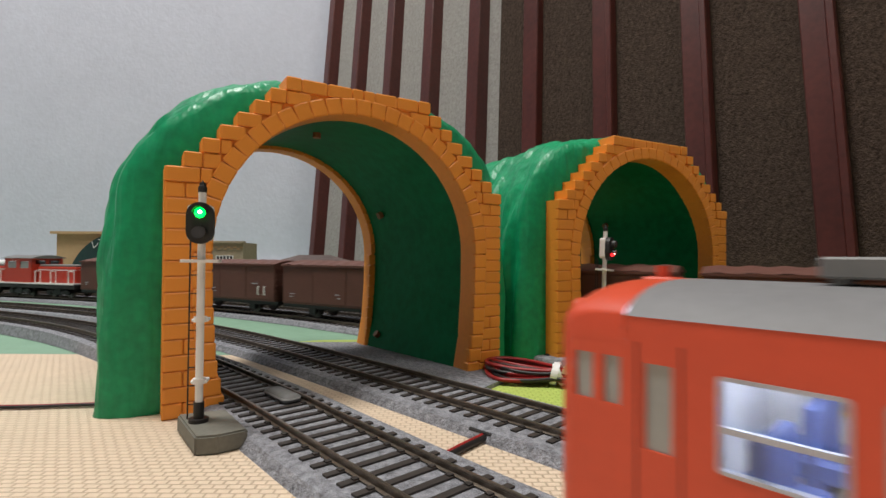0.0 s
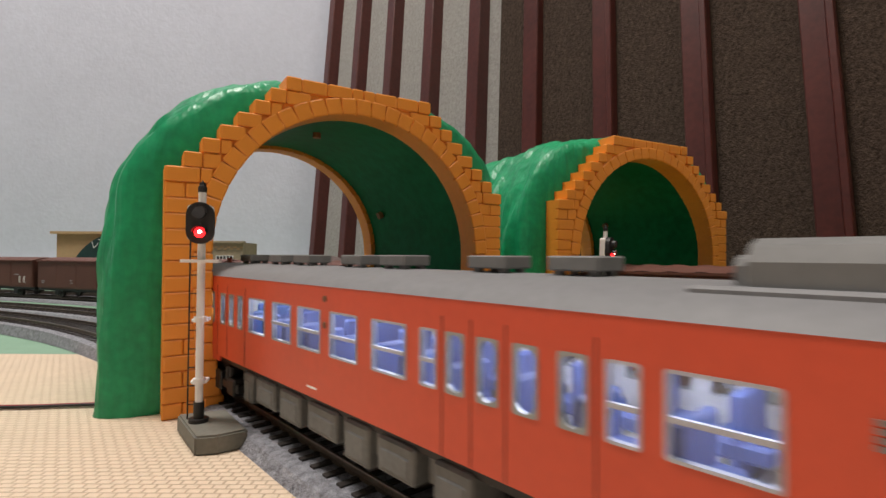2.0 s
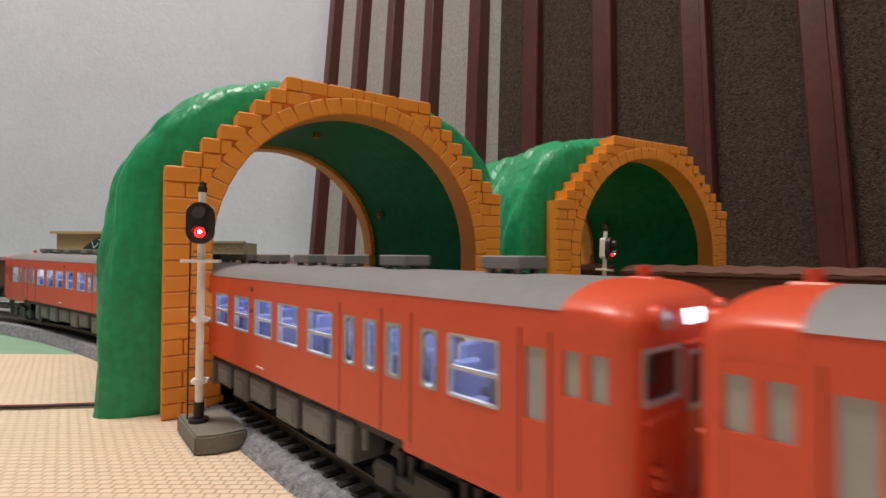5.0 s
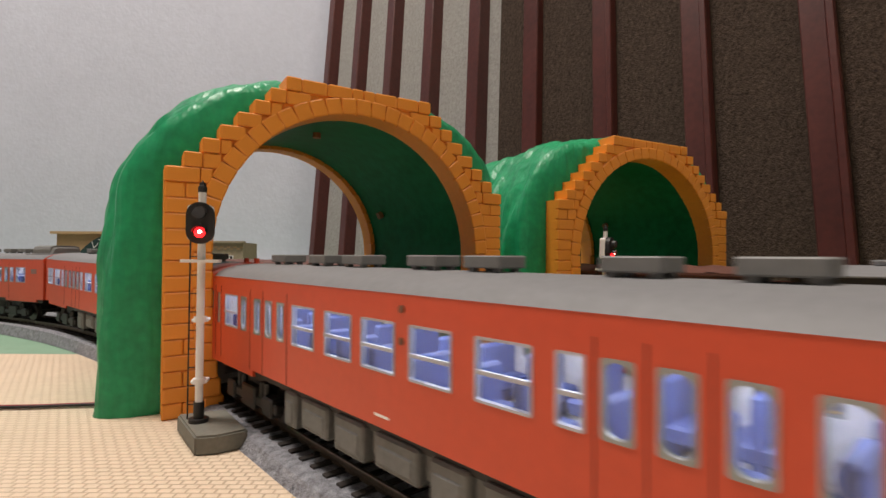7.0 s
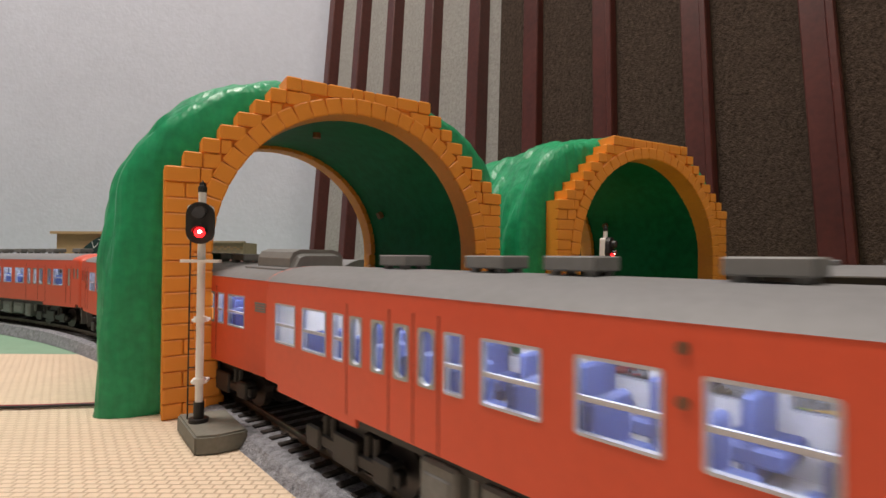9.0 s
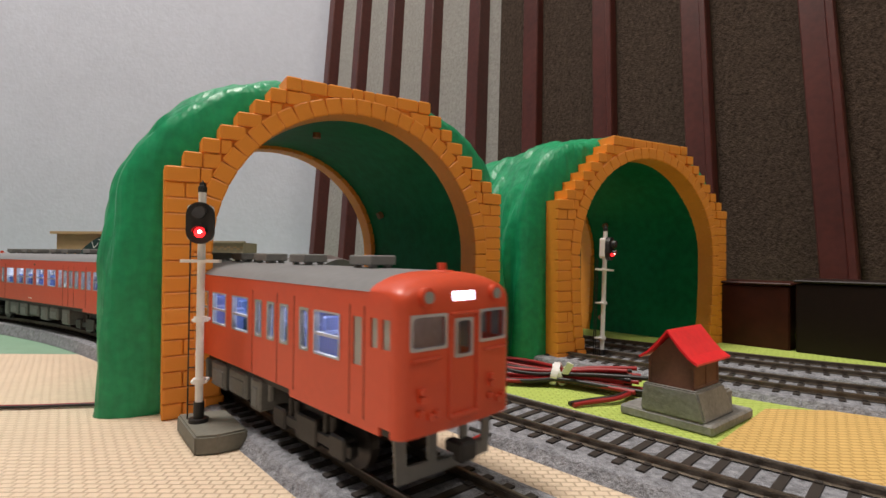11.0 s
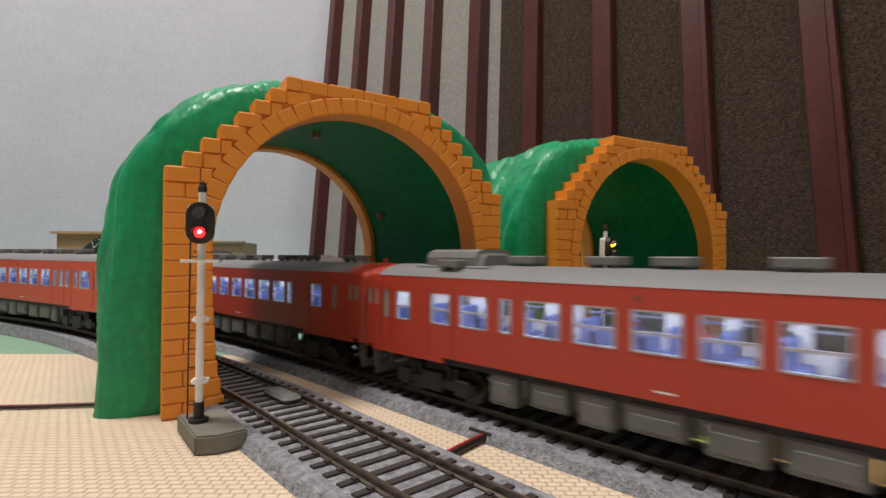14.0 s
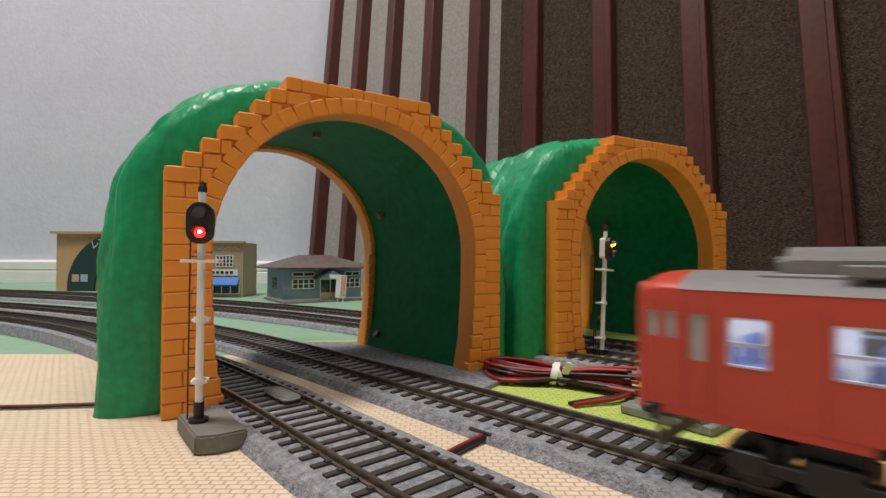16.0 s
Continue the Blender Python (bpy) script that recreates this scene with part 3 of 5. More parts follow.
# ---- signals ----
def signal(lamps, plinth):
    """A colour light signal on its mast; lamps: height and material from the top. Origin at the mast's foot."""
    t = thing("railway_signal", "white mast colour light signal with black oval head and ladder", "railway signal", "colour light signals")
    bm = bmesh.new()
    add_cyl(bm, (0, 0, 0.35 * CM), (0, 0, 6.35 * CM), 0.105 * CM, 16)
    part("mast", bm, M_WHITE, t, "white round mast")
    bm = bmesh.new()
    add_cyl(bm, (0, 0, 0), (0, 0, 0.1 * CM), 0.26 * CM, 20)
    add_cyl(bm, (0, 0, 0.1 * CM), (0, 0, 0.55 * CM), 0.14 * CM, 16)
    part("mast_foot", bm, M_BLACK, t, "black round foot", smooth=False)
    bm = bmesh.new()
    add_cyl(bm, (0, 0, 6.35 * CM), (0, 0, 6.5 * CM), 0.12 * CM, 12)
    add_tube(bm, [(0, 0, 6.5 * CM), (0, 0, 6.62 * CM)], 0.08 * CM, 10)
    bmesh.ops.create_cone(bm, cap_ends=True, segments=12, radius1=0.10 * CM, radius2=0.01 * CM, depth=0.18 * CM, matrix=Matrix.Translation((0, 0, 6.6 * CM)))
    part("finial", bm, M_BLACK, t, "black pointed cap")
    head = bmesh.new()
    add_prism(head, [(u * CM, (5.48 + z) * CM) for u, z in rrect(0.70, 1.14, 0.349, 8)], -0.34 * CM, -0.12 * CM)
    head = part("signal_head", head, M_BLACK, t, "black oval lamp head")
    bm = bmesh.new()
    add_prism(bm, [((u - 0.03) * CM, (5.5 + z) * CM) for u, z in rrect(0.66, 1.0, 0.12, 4)], -0.12 * CM, 0.14 * CM)
    part("head_back", bm, M_WHITE, t, "white box behind the lamp head")
    for z, mm in lamps:
        bm = bmesh.new()
        bmesh.ops.create_uvsphere(bm, u_segments=16, v_segments=10, radius=0.145 * CM, matrix=Matrix.Translation((0, -0.345 * CM, z * CM)))
        part("lamp", bm, mm, head, "lit coloured lamp", smooth=True)
        bm = bmesh.new()
        bmesh.ops.create_uvsphere(bm, u_segments=10, v_segments=6, radius=0.065 * CM, matrix=Matrix.Translation((0.015 * CM, -0.440 * CM, (z + 0.01) * CM)))
        part("lamp_core", bm, M_CORE, head, "white-hot lamp core", smooth=True)
        bm = bmesh.new()
        o = [(0.19 * math.cos(b), 0.19 * math.sin(b)) for b in [math.pi * k / 8 for k in range(9)]]
        q = [(0.17 * math.cos(b), 0.17 * math.sin(b)) for b in [math.pi * k / 8 for k in range(9)]]
        add_prism(bm, [(u * CM, (z + h) * CM) for u, h in o + q[::-1]], -0.56 * CM, -0.34 * CM)
        part("lamp_hood", bm, M_BLACK, head)
    bm = bmesh.new()
    add_prism(bm, [(u * CM, v * CM) for u, v in rrect(0.98, 0.62, 0.05, 3)], 4.40 * CM, 4.48 * CM, "xy")
    part("platform", bm, M_WHITE, t, "white service platform")
    for z in (1.05, 2.75):
        bm = bmesh.new()
        add_cyl(bm, (0, 0, z * CM), (0, 0, (z + 0.15) * CM), 0.17 * CM, 16)
        add_box(bm, (-0.22 * CM, -0.06 * CM, z * CM), (0.22 * CM, 0.34 * CM, (z + 0.1) * CM), None, 0.0003)
        part("bracket", bm, M_WHITE, t, "white mast bracket")
    lad = bmesh.new()
    for x in (-0.34, -0.10):
        add_tube(lad, [(x * CM, 0.30 * CM, 0.0), (x * CM, 0.30 * CM, 5.0 * CM)], 0.022 * CM, 6)
    ladder = part("ladder", lad, M_BLACK, t, "thin black ladder")
    for k in range(9):
        bm = bmesh.new()
        add_tube(bm, [(-0.34 * CM, 0.30 * CM, (0.4 + 0.52 * k) * CM), (-0.10 * CM, 0.30 * CM, (0.4 + 0.52 * k) * CM)], 0.018 * CM, 6)
        part("rung", bm, M_BLACK, ladder)
    # added disc, no real part: covers one lamp as if off, slides to the other
    bm = bmesh.new()
    add_prism(bm, [(u * CM, z * CM) for u, z in rrect(0.335, 0.335, 0.1674, 6)], -0.535 * CM, -0.335 * CM)
    shutter = part("shutter", bm, M_DARKGLASS, head, "added dark disc that hides the lamp meant to be off")
    return t, shutter


signal_1, lamp_mask_1 = signal([(5.76, M_GREENLAMP), (5.22, M_REDLAMP)], True)
signal_1.matrix_world = pose(-6.74 * CM, 14.07 * CM, 0.5 * CM, 0, 0.3, 16)
signal_2, lamp_mask_2 = signal([(5.70, M_AMBERLAMP), (5.24, M_REDLAMP)], False)
signal_2.matrix_world = pose(7.75 * CM, 24.7 * CM, 0.05 * CM, 0, 4.6, 52)
bm = bmesh.new()
add_prism(bm, [(x * CM, y * CM) for x, y in ((-7.66, 14.7), (-6.26, 12.88), (-5.75, 13.0), (-5.15, 13.5), (-6.45, 15.2))], 0.0, 0.5 * CM, "xy")
bmesh.ops.bevel(bm, geom=bm.edges[:], offset=0.0005, segments=2, affect="EDGES")
tagged(part("signal_plinth", bm, M_SIGNALBASE), "olive grey plastic plinth under the signal mast", "plinth")

# ---- hut ----
hut = thing("trackside_hut", "small brown hut with bright red gable roof on a grey block", "hut", m=pose(7.80 * CM, 16.28 * CM, 0.10 * CM, 0, 0, 39))
bm = box((-1.45 * CM, -1.45 * CM, -0.05 * CM), (1.45 * CM, 1.45 * CM, 0.27 * CM), 0.0006)
part("base_plate", bm, M_CONCRETE, hut, "grey base plate")
bm = bmesh.new()
q = [(-1.02, -1.25, 0.27), (0.98, -1.25, 0.27), (0.98, 0.75, 0.27), (-1.02, 0.75, 0.27), (-1.12, -1.05, 1.15), (0.72, -1.02, 1.15), (0.72, 0.6, 1.15), (-1.12, 0.6, 1.15)]
vs = [bm.verts.new(Vector(p) * CM) for p in q]
for f in ((0, 1, 5, 4), (1, 2, 6, 5), (2, 3, 7, 6), (3, 0, 4, 7), (4, 5, 6, 7), (3, 2, 1, 0)):
    bm.faces.new([vs[k] for k in f])
bmesh.ops.bevel(bm, geom=bm.edges[:], offset=0.0005, segments=2, affect="EDGES")
part("pedestal", bm, M_CONCRETE, hut, "grey sloping block")
bm = bmesh.new()
add_box(bm, (0.55 * CM, -0.95 * CM, 0.27 * CM), (1.15 * CM, -0.15 * CM, 0.80 * CM), None, 0.0004)
add_box(bm, (0.62 * CM, -0.88 * CM, 0.80 * CM), (1.08 * CM, -0.22 * CM, 0.84 * CM))
part("tank_block", bm, M_CONCRETE, hut, "small grey block")
bm = bmesh.new()
add_prism(bm, [(y * CM, z * CM) for y, z in ((-0.9, 1.15), (0.46, 1.15), (0.46, 1.95), (-0.22, 2.66), (-0.9, 1.95))], -0.98 * CM, 0.60 * CM, "yz")
hutwall = part("hut_wall", bm, M_HUTWOOD, hut, "dark brown wall")
for p0, p1 in (((-1.0, -0.93, 1.15), (-0.9, -0.85, 1.93)), ((-0.24, -0.93, 1.15), (-0.16, -0.87, 1.93)), ((0.54, -0.93, 1.15), (0.62, -0.85, 1.93)), ((-1.0, -0.94, 1.85), (0.62, -0.88, 1.95)), ((-1.01, 0.38, 1.15), (-0.95, 0.48, 1.93)), ((-1.0, -0.93, 1.15), (0.62, -0.88, 1.24))):
    part("hut_post", box(Vector(p0) * CM, Vector(p1) * CM, 0.0002), M_HUTWOOD, hutwall)
for s in (-1, 1):
    bm = bmesh.new()
    add_prism(bm, [((-0.22 + s * u) * CM, z * CM) for u, z in ((0.0, 2.78), (0.38, 2.30), (0.62, 2.07), (0.88, 1.90), (0.90, 1.97), (0.64, 2.14), (0.41, 2.37), (0.0, 2.86))], -1.22 * CM, 0.98 * CM, "yz")
    part("roof_slope", bm, M_HUTROOF, hut, "bright red roof slope")

for ob in hut.children:
    if ob.name.startswith(("hut_wall", "pedestal", "roof_slope")):
        ob.location = (-0.42 * CM, 0.0, 0.0)

# ---- wires ----
def wire(pts, r, material, label, group=""):
    p = np.array(pts, float)
    for _ in range(3):
        q = np.empty((2 * len(p) - 2, 3))
        q[0::2], q[1::2] = 0.75 * p[:-1] + 0.25 * p[1:], 0.25 * p[:-1] + 0.75 * p[1:]
        p = np.vstack([p[:1], q, p[-1:]])
    bm = bmesh.new()
    add_tube(bm, [tuple(v * CM) for v in p], r * CM, 8)
    return tagged(part("wire", bm, material, smooth=True), label, "wire", group)


rng = random.Random(5)
for k in range(24):
    red = k % 5 not in (0, 3)
    dx, dy, dz = rng.uniform(-0.3, 0.3), rng.uniform(-1.2, 0.9), rng.uniform(0.0, 0.75)
    mid = 0.35 + 0.35 * dz
    wire([(7.1 + dx, 18.9 + dy * 0.9, 0.2 + dz), (5.8, 19.5 + dy * 0.7, 0.25 + dz * 0.8), (4.5, 20.0 + 0.3 * dy, mid), (3.3 + dx, 20.6 + dy * 0.8, 0.2 + dz * 0.5), (2.3 + dx, 21.0 + dy * 0.9, 0.18 + dz * 0.7), (1.9 + 0.5 * dx, 21.7 + dy * 0.4, 0.3 + 0.5 * dz), (2.4, 22.3, 0.25 + 0.6 * dz), (3.6, 21.9, 0.3 + 0.5 * dz), (4.6, 20.6, 0.5 + 0.2 * dz)],
         0.085, M_WIRERED if red else M_WIREBLACK, ("dark red" if red else "black") + " thin insulated wire in a tied bundle", group="wires of the tied bundle")
wire([(4.4, 17.0, 0.15), (5.2, 17.3, 0.2), (6.0, 17.4, 0.25), (6.6, 17.9, 0.3)], 0.08, M_WIRERED, "dark red thin insulated wire beside the hut")
wire([(4.3, 17.2, 0.15), (5.2, 17.5, 0.2), (6.0, 17.6, 0.25), (6.6, 18.1, 0.3)], 0.08, M_WIREBLACK, "black thin insulated wire beside the hut")
tie = thing("cable_tie", "white plastic tie round the wire bundle", "cable tie")
for turn, dx in ((12, 0.0), (-24, 0.2)):
    bm = bmesh.new()
    o = [(0.5 * math.cos(2 * math.pi * k / 24), 0.45 * math.sin(2 * math.pi * k / 24)) for k in range(24)]
    q = [(u * 0.9, v * 0.9) for u, v in o]
    add_ring(bm, o, q, lambda a, b, d: Vector(((d - 0.5) * 0.26 * CM, a * CM, b * CM)))
    bmesh.ops.recalc_face_normals(bm, faces=bm.faces[:])
    ob = part("tie_band", bm, M_WHITE, tie)
    ob.matrix_world = pose((4.45 + dx) * CM, 20.0 * CM, 0.50 * CM, 0, turn, -20)
ob = part("tie_tail", box((-0.13 * CM, -0.03 * CM, 0.0), (0.13 * CM, 0.03 * CM, 0.75 * CM), 0.0002), M_WHITE, tie)
ob.matrix_world = pose(4.7 * CM, 19.6 * CM, 0.55 * CM, 35, 25, -15)
for off, mm, lab in ((0.16, M_WIRERED, "red"), (0.0, M_WIREBLACK, "black")):
    wire([(0.0, 12.55 + off, 0.1), (0.55, 13.25 + off, 0.12), (1.25, 14.1 + off, 0.12)], 0.09, mm, lab + " flat wire crossing between the two tracks")
    wire([(-24, 17.0 + off * 0.7, 0.09), (-17, 16.55 + off * 0.7, 0.09), (-14, 16.6 + off * 0.7, 0.09), (-12, 16.9 + off * 0.7, 0.1), (-10.4, 17.1 + off * 0.7, 0.1)], 0.05, mm, lab + " thin wire lying on the paving sheet")

# solid black block for the shade in the roadbed's slot for the flat wires
bm = bmesh.new()
add_box(bm, (-0.42 * CM, -0.25 * CM, 0.01 * CM), (0.42 * CM, 0.25 * CM, 0.26 * CM), None, 0.0003)
ob = tagged(part("cable_slot", bm, M_BLACK), "black block standing for the shade in the roadbed's cable slot", "cable slot")
ob.matrix_world = pose(1.22 * CM, 14.35 * CM, 0, 0, 0, 135)

# ---- buildings ----
def sheet(name, lo, hi, material, parent, label="", bevel=0.0):
    return part(name, box([v * CM for v in lo], [v * CM for v in hi], bevel), material, parent, label)


def house_window(parent, x0, x1, z0, z1, y, bars=2, rails=1):
    w = sheet("window", (x0, y - 0.10, z0), (x1, y - 0.06, z1), M_DARKGLASS, parent)
    for k in range(bars + 1):
        x = x0 + (x1 - x0) * k / bars
        sheet("glazing_bar", (x - 0.05, y - 0.16, z0), (x + 0.05, y - 0.08, z1), M_WHITE, w)
    for k in range(rails + 2):
        z = z0 + (z1 - z0) * k / (rails + 1)
        sheet("glazing_bar", (x0, y - 0.17, z - 0.04), (x1, y - 0.08, z + 0.04), M_WHITE, w)
    return w


st = thing("station_house", "pale blue boarded station house with brown hipped roof", "station building", m=pose(-17.0 * CM, 54.1 * CM, 0, 0, 0, 34))
sheet("plinth", (-0.4, -1.2, 0), (9.4, 6.4, 0.18), M_CONCRETE, st, "low grey platform")
bm = box((0, 0, 0.18 * CM), (8.9 * CM, 6.2 * CM, 3.65 * CM))
wall = part("wall", bm, M_STATION, st, "pale blue weatherboard wall")
for k in range(14):
    sheet("weatherboard", (-0.06, -0.06, 0.25 + 0.24 * k), (8.96, 6.26, 0.25 + 0.24 * k + 0.2), M_STATION, wall)
sheet("sill_band", (-0.1, -0.1, 0.18), (9.0, 6.3, 0.34), M_WHITE, st, "white bottom board")
bm = bmesh.new()
lo = [bm.verts.new(Vector(p) * CM) for p in ((-1.2, -1.1, 3.62), (10.1, -1.1, 3.62), (10.1, 7.3, 3.62), (-1.2, 7.3, 3.62))]
li = [bm.verts.new(Vector(p) * CM) for p in ((-1.2, -1.1, 3.78), (10.1, -1.1, 3.78), (10.1, 7.3, 3.78), (-1.2, 7.3, 3.78))]
r0, r1 = bm.verts.new(Vector((2.6, 3.0, 5.15)) * CM), bm.verts.new(Vector((6.4, 3.0, 5.15)) * CM)
bm.faces.new(lo[::-1])
for k in range(4):
    bm.faces.new((lo[k], lo[(k + 1) % 4], li[(k + 1) % 4], li[k]))
bm.faces.new((li[0], li[1], r1, r0))
bm.faces.new((li[1], li[2], r1))
bm.faces.new((li[2], li[3], r0, r1))
bm.faces.new((li[3], li[0], r0))
part("roof", bm, M_STATIONROOF, st, "mottled brown hipped roof")
house_window(st, 0.9, 3.3, 1.5, 2.5, -0.06, 4, 1)
house_window(st, 0.9, 3.3, 2.85, 3.25, -0.06, 2, 0)
house_window(st, 6.9, 8.7, 1.5, 2.5, -0.06, 3, 1)
house_window(st, 6.9, 8.7, 2.85, 3.25, -0.06, 2, 0)
d = house_window(st, 4.0, 6.3, 0.35, 2.45, -0.06, 2, 0)
sheet("door_panel", (4.1, -0.28, 0.4), (6.2, -0.2, 1.0), M_CARD, st, "tan lower door panels")
bm = bmesh.new()
add_prism(bm, [(x * CM, z * CM) for x, z in ((3.4, 2.55), (5.15, 3.45), (6.9, 2.55))], -1.0 * CM, -0.05 * CM)
porch = part("porch_gable", bm, M_STATION, st, "small pale porch gable")
for a, b in (((3.2, 2.5), (5.15, 3.5)), ((5.15, 3.5), (7.1, 2.5))):
    bm = bmesh.new()
    add_prism(bm, [(a[0] * CM, a[1] * CM), (b[0] * CM, b[1] * CM), (b[0] * CM, (b[1] + 0.16) * CM), (a[0] * CM, (a[1] + 0.16) * CM)], -1.15 * CM, -0.05 * CM)
    part("porch_roof", bm, M_DARKGREEN, st, "dark porch roof")
for z in (1.4, 1.85, 2.3):
    sheet("side_window", (-0.12, 2.3, z), (-0.05, 3.9, z + 0.32), M_DARKGLASS, st)
ban = thing("banner_stand", "white and pale red leaning banner on two legs", "banner", m=pose(-11.4 * CM, 55.9 * CM, 0, -8, 6, 30))
sheet("banner_cloth", (-0.5, 0, 0.45), (0.7, 0.08, 3.0), M_WHITE, ban, "white banner cloth")
sheet("banner_stripe", (0.05, -0.03, 0.6), (0.6, 0.0, 2.9), M_POSTER, ban, "pale red stripe")
sheet("banner_head", (-1.3, -0.03, 2.5), (-0.2, 0.05, 2.95), M_WHITE, ban)
for x in (-0.2, 0.4):
    sheet("leg", (x - 0.05, 0, 0), (x + 0.05, 0.08, 0.5), M_WHITE, ban)

sh = thing("shop_building", "tan two-storey paper shop with striped awnings", "shop building", m=pose(-34.4 * CM, 61.2 * CM, 0, 0, 0, 2))
sheet("wall", (0, 0, 0), (10.1, 5, 6.6), M_SHOP, sh, "tan rendered front")
sheet("cornice", (-0.1, -0.25, 6.55), (10.25, 0.4, 6.8), M_SHOP, sh, "moulded parapet cornice")
for k in range(26):
    sheet("cornice_tile", (0.1 + 0.385 * k, -0.12, 5.75 + 0.22 * (k % 2)), (0.42 + 0.385 * k, 0.02, 5.9 + 0.22 * (k % 2)), M_CARD, sh)
house_window(sh, 2.9, 5.1, 3.7, 5.0, 0.05, 4, 2)
house_window(sh, 6.9, 8.9, 3.7, 5.0, 0.05, 5, 2)
for x0, x1, aw in ((0.4, 5.0, M_AWNGREEN), (5.5, 9.7, M_AWNBLUE)):
    house_window(sh, x0, x1, 0.4, 1.7, 0.05, 4, 0)
    bm = bmesh.new()
    add_prism(bm, [(-0.95 * CM, 1.55 * CM), (-0.02 * CM, 2.45 * CM), (-0.02 * CM, 2.30 * CM), (-0.9 * CM, 1.35 * CM)], x0 * CM, x1 * CM, "yz")
    awn = part("awning", bm, aw, sh, "sloping shop awning")
    if aw is M_AWNGREEN:
        for k in range(7):
            bm = bmesh.new()
            add_prism(bm, [(-0.965 * CM, 1.56 * CM), (-0.03 * CM, 2.47 * CM), (-0.03 * CM, 2.45 * CM), (-0.96 * CM, 1.5 * CM)], (x0 + 0.1 + 0.66 * k) * CM, (x0 + 0.42 + 0.66 * k) * CM, "yz")
            part("awning_stripe", bm, M_WHITE, awn, "white stripe")
    sheet("sign_board", (x0 + 0.2, -0.12, 2.6), (x1 - 0.2, -0.02, 3.35), M_WHITE if aw is M_AWNBLUE else M_POSTER, sh, "shop sign board with plain bars")
    for k in range(5):
        sheet("sign_bar", (x0 + 0.9 + 0.55 * k, -0.15, 2.8), (x0 + 1.25 + 0.55 * k, -0.12, 3.15), M_INK, sh)

ar = thing("arch_card_building", "kraft card building front with dark green arch lettering", "card building", m=pose(-53.6 * CM, 70.2 * CM, 0, 0, 0, 0))
bm = bmesh.new()
CX, CZ, RO, RI = 9.4, 0.6, 7.6, 3.9
holed(bm, [(CX - RI * 0.9, CX + RI * 0.9, -0.01, 3.2)], 0, 20, 0, 7.9, lambda a, b, d: Vector((a * CM, (d * 0.5) * CM, b * CM)))
part("card_front", bm, M_CARD, ar, "plain kraft card front")
sheet("top_ledge", (-0.6, -0.5, 7.9), (20.5, 0.8, 8.25), M_CARD, ar, "card top ledge")
bm = bmesh.new()
o = [(CX + RO * math.cos(b), CZ + RO * math.sin(b)) for b in [math.pi * k / 32 for k in range(33)]]
q = [(CX + RI * math.cos(b), CZ + RI * math.sin(b)) for b in [math.pi * k / 32 for k in range(33)]]
add_prism(bm, [(x * CM, z * CM) for x, z in [(CX + RO, 0)] + o + [(CX - RO, 0), (CX - RI, 0)] + q[::-1] + [(CX + RI, 0)]], -0.4 * CM, -0.05 * CM)
part("arch_band", bm, M_DARKGREEN, ar, "dark green arched band")
for x, mm in ((2.5, M_POSTER), (3.7, M_POSTERB)):
    sheet("poster", (x, -0.46, 1.3), (x + 0.95, -0.41, 2.3), mm, ar, "small printed poster")
for x, z, ch, rz in ((5.15, 5.85, "\u30ec", 18), (6.05, 6.25, "\u30f3", 14)):
    cu = bpy.data.curves.new("letter", "FONT")
    cu.body, cu.size, cu.extrude = ch, 1.25 * CM, 0.0001
    ob = new("letter", cu)
    ob.data.materials.append(M_WHITE)
    ob.parent = ar
    ob.matrix_local = pose(x * CM, -0.47 * CM, z * CM, 90, -rz, 0)
    tagged(ob, "white letter on the arch")
# ---- railcars: +y is the cab end, z from the rail ----
ZB, ZG, HALF, BODY = 1.43, 3.90, 1.55, 10.57


BROW, DOME = 3.58, 1.0


def crown(x):
    return 0.38 * max(0.0, 1 - (abs(x) / HALF) ** 2.6) ** 0.7


WIN = (2.45, 3.38)
A_BIG = [(7.53, 8.55), (2.93, 4.01), (1.39, 2.44), (-0.05, 1.02), (-1.53, -0.48), (-3.09, -2.05), (-8.62, -7.57)]
A_HALF = [(-3.88, -3.48), (-7.28, -6.88)]
A_ROUND = [(6.88, 7.26), (5.90, 6.30), (5.19, 5.57), (4.48, 4.85), (-4.51, -4.12), (-5.19, -4.79), (-5.88, -5.48), (-6.62, -6.22)]
B_BIG = [(7.03, 7.75), (3.84, 4.88), (2.45, 3.49), (1.03, 2.10), (-0.40, 0.68), (-1.88, -0.80), (-3.32, -2.27), (-5.68, -4.64), (-6.91, -6.11)]
B_HALF = [(5.11, 5.48), (-4.16, -3.80), (-8.60, -7.93)]


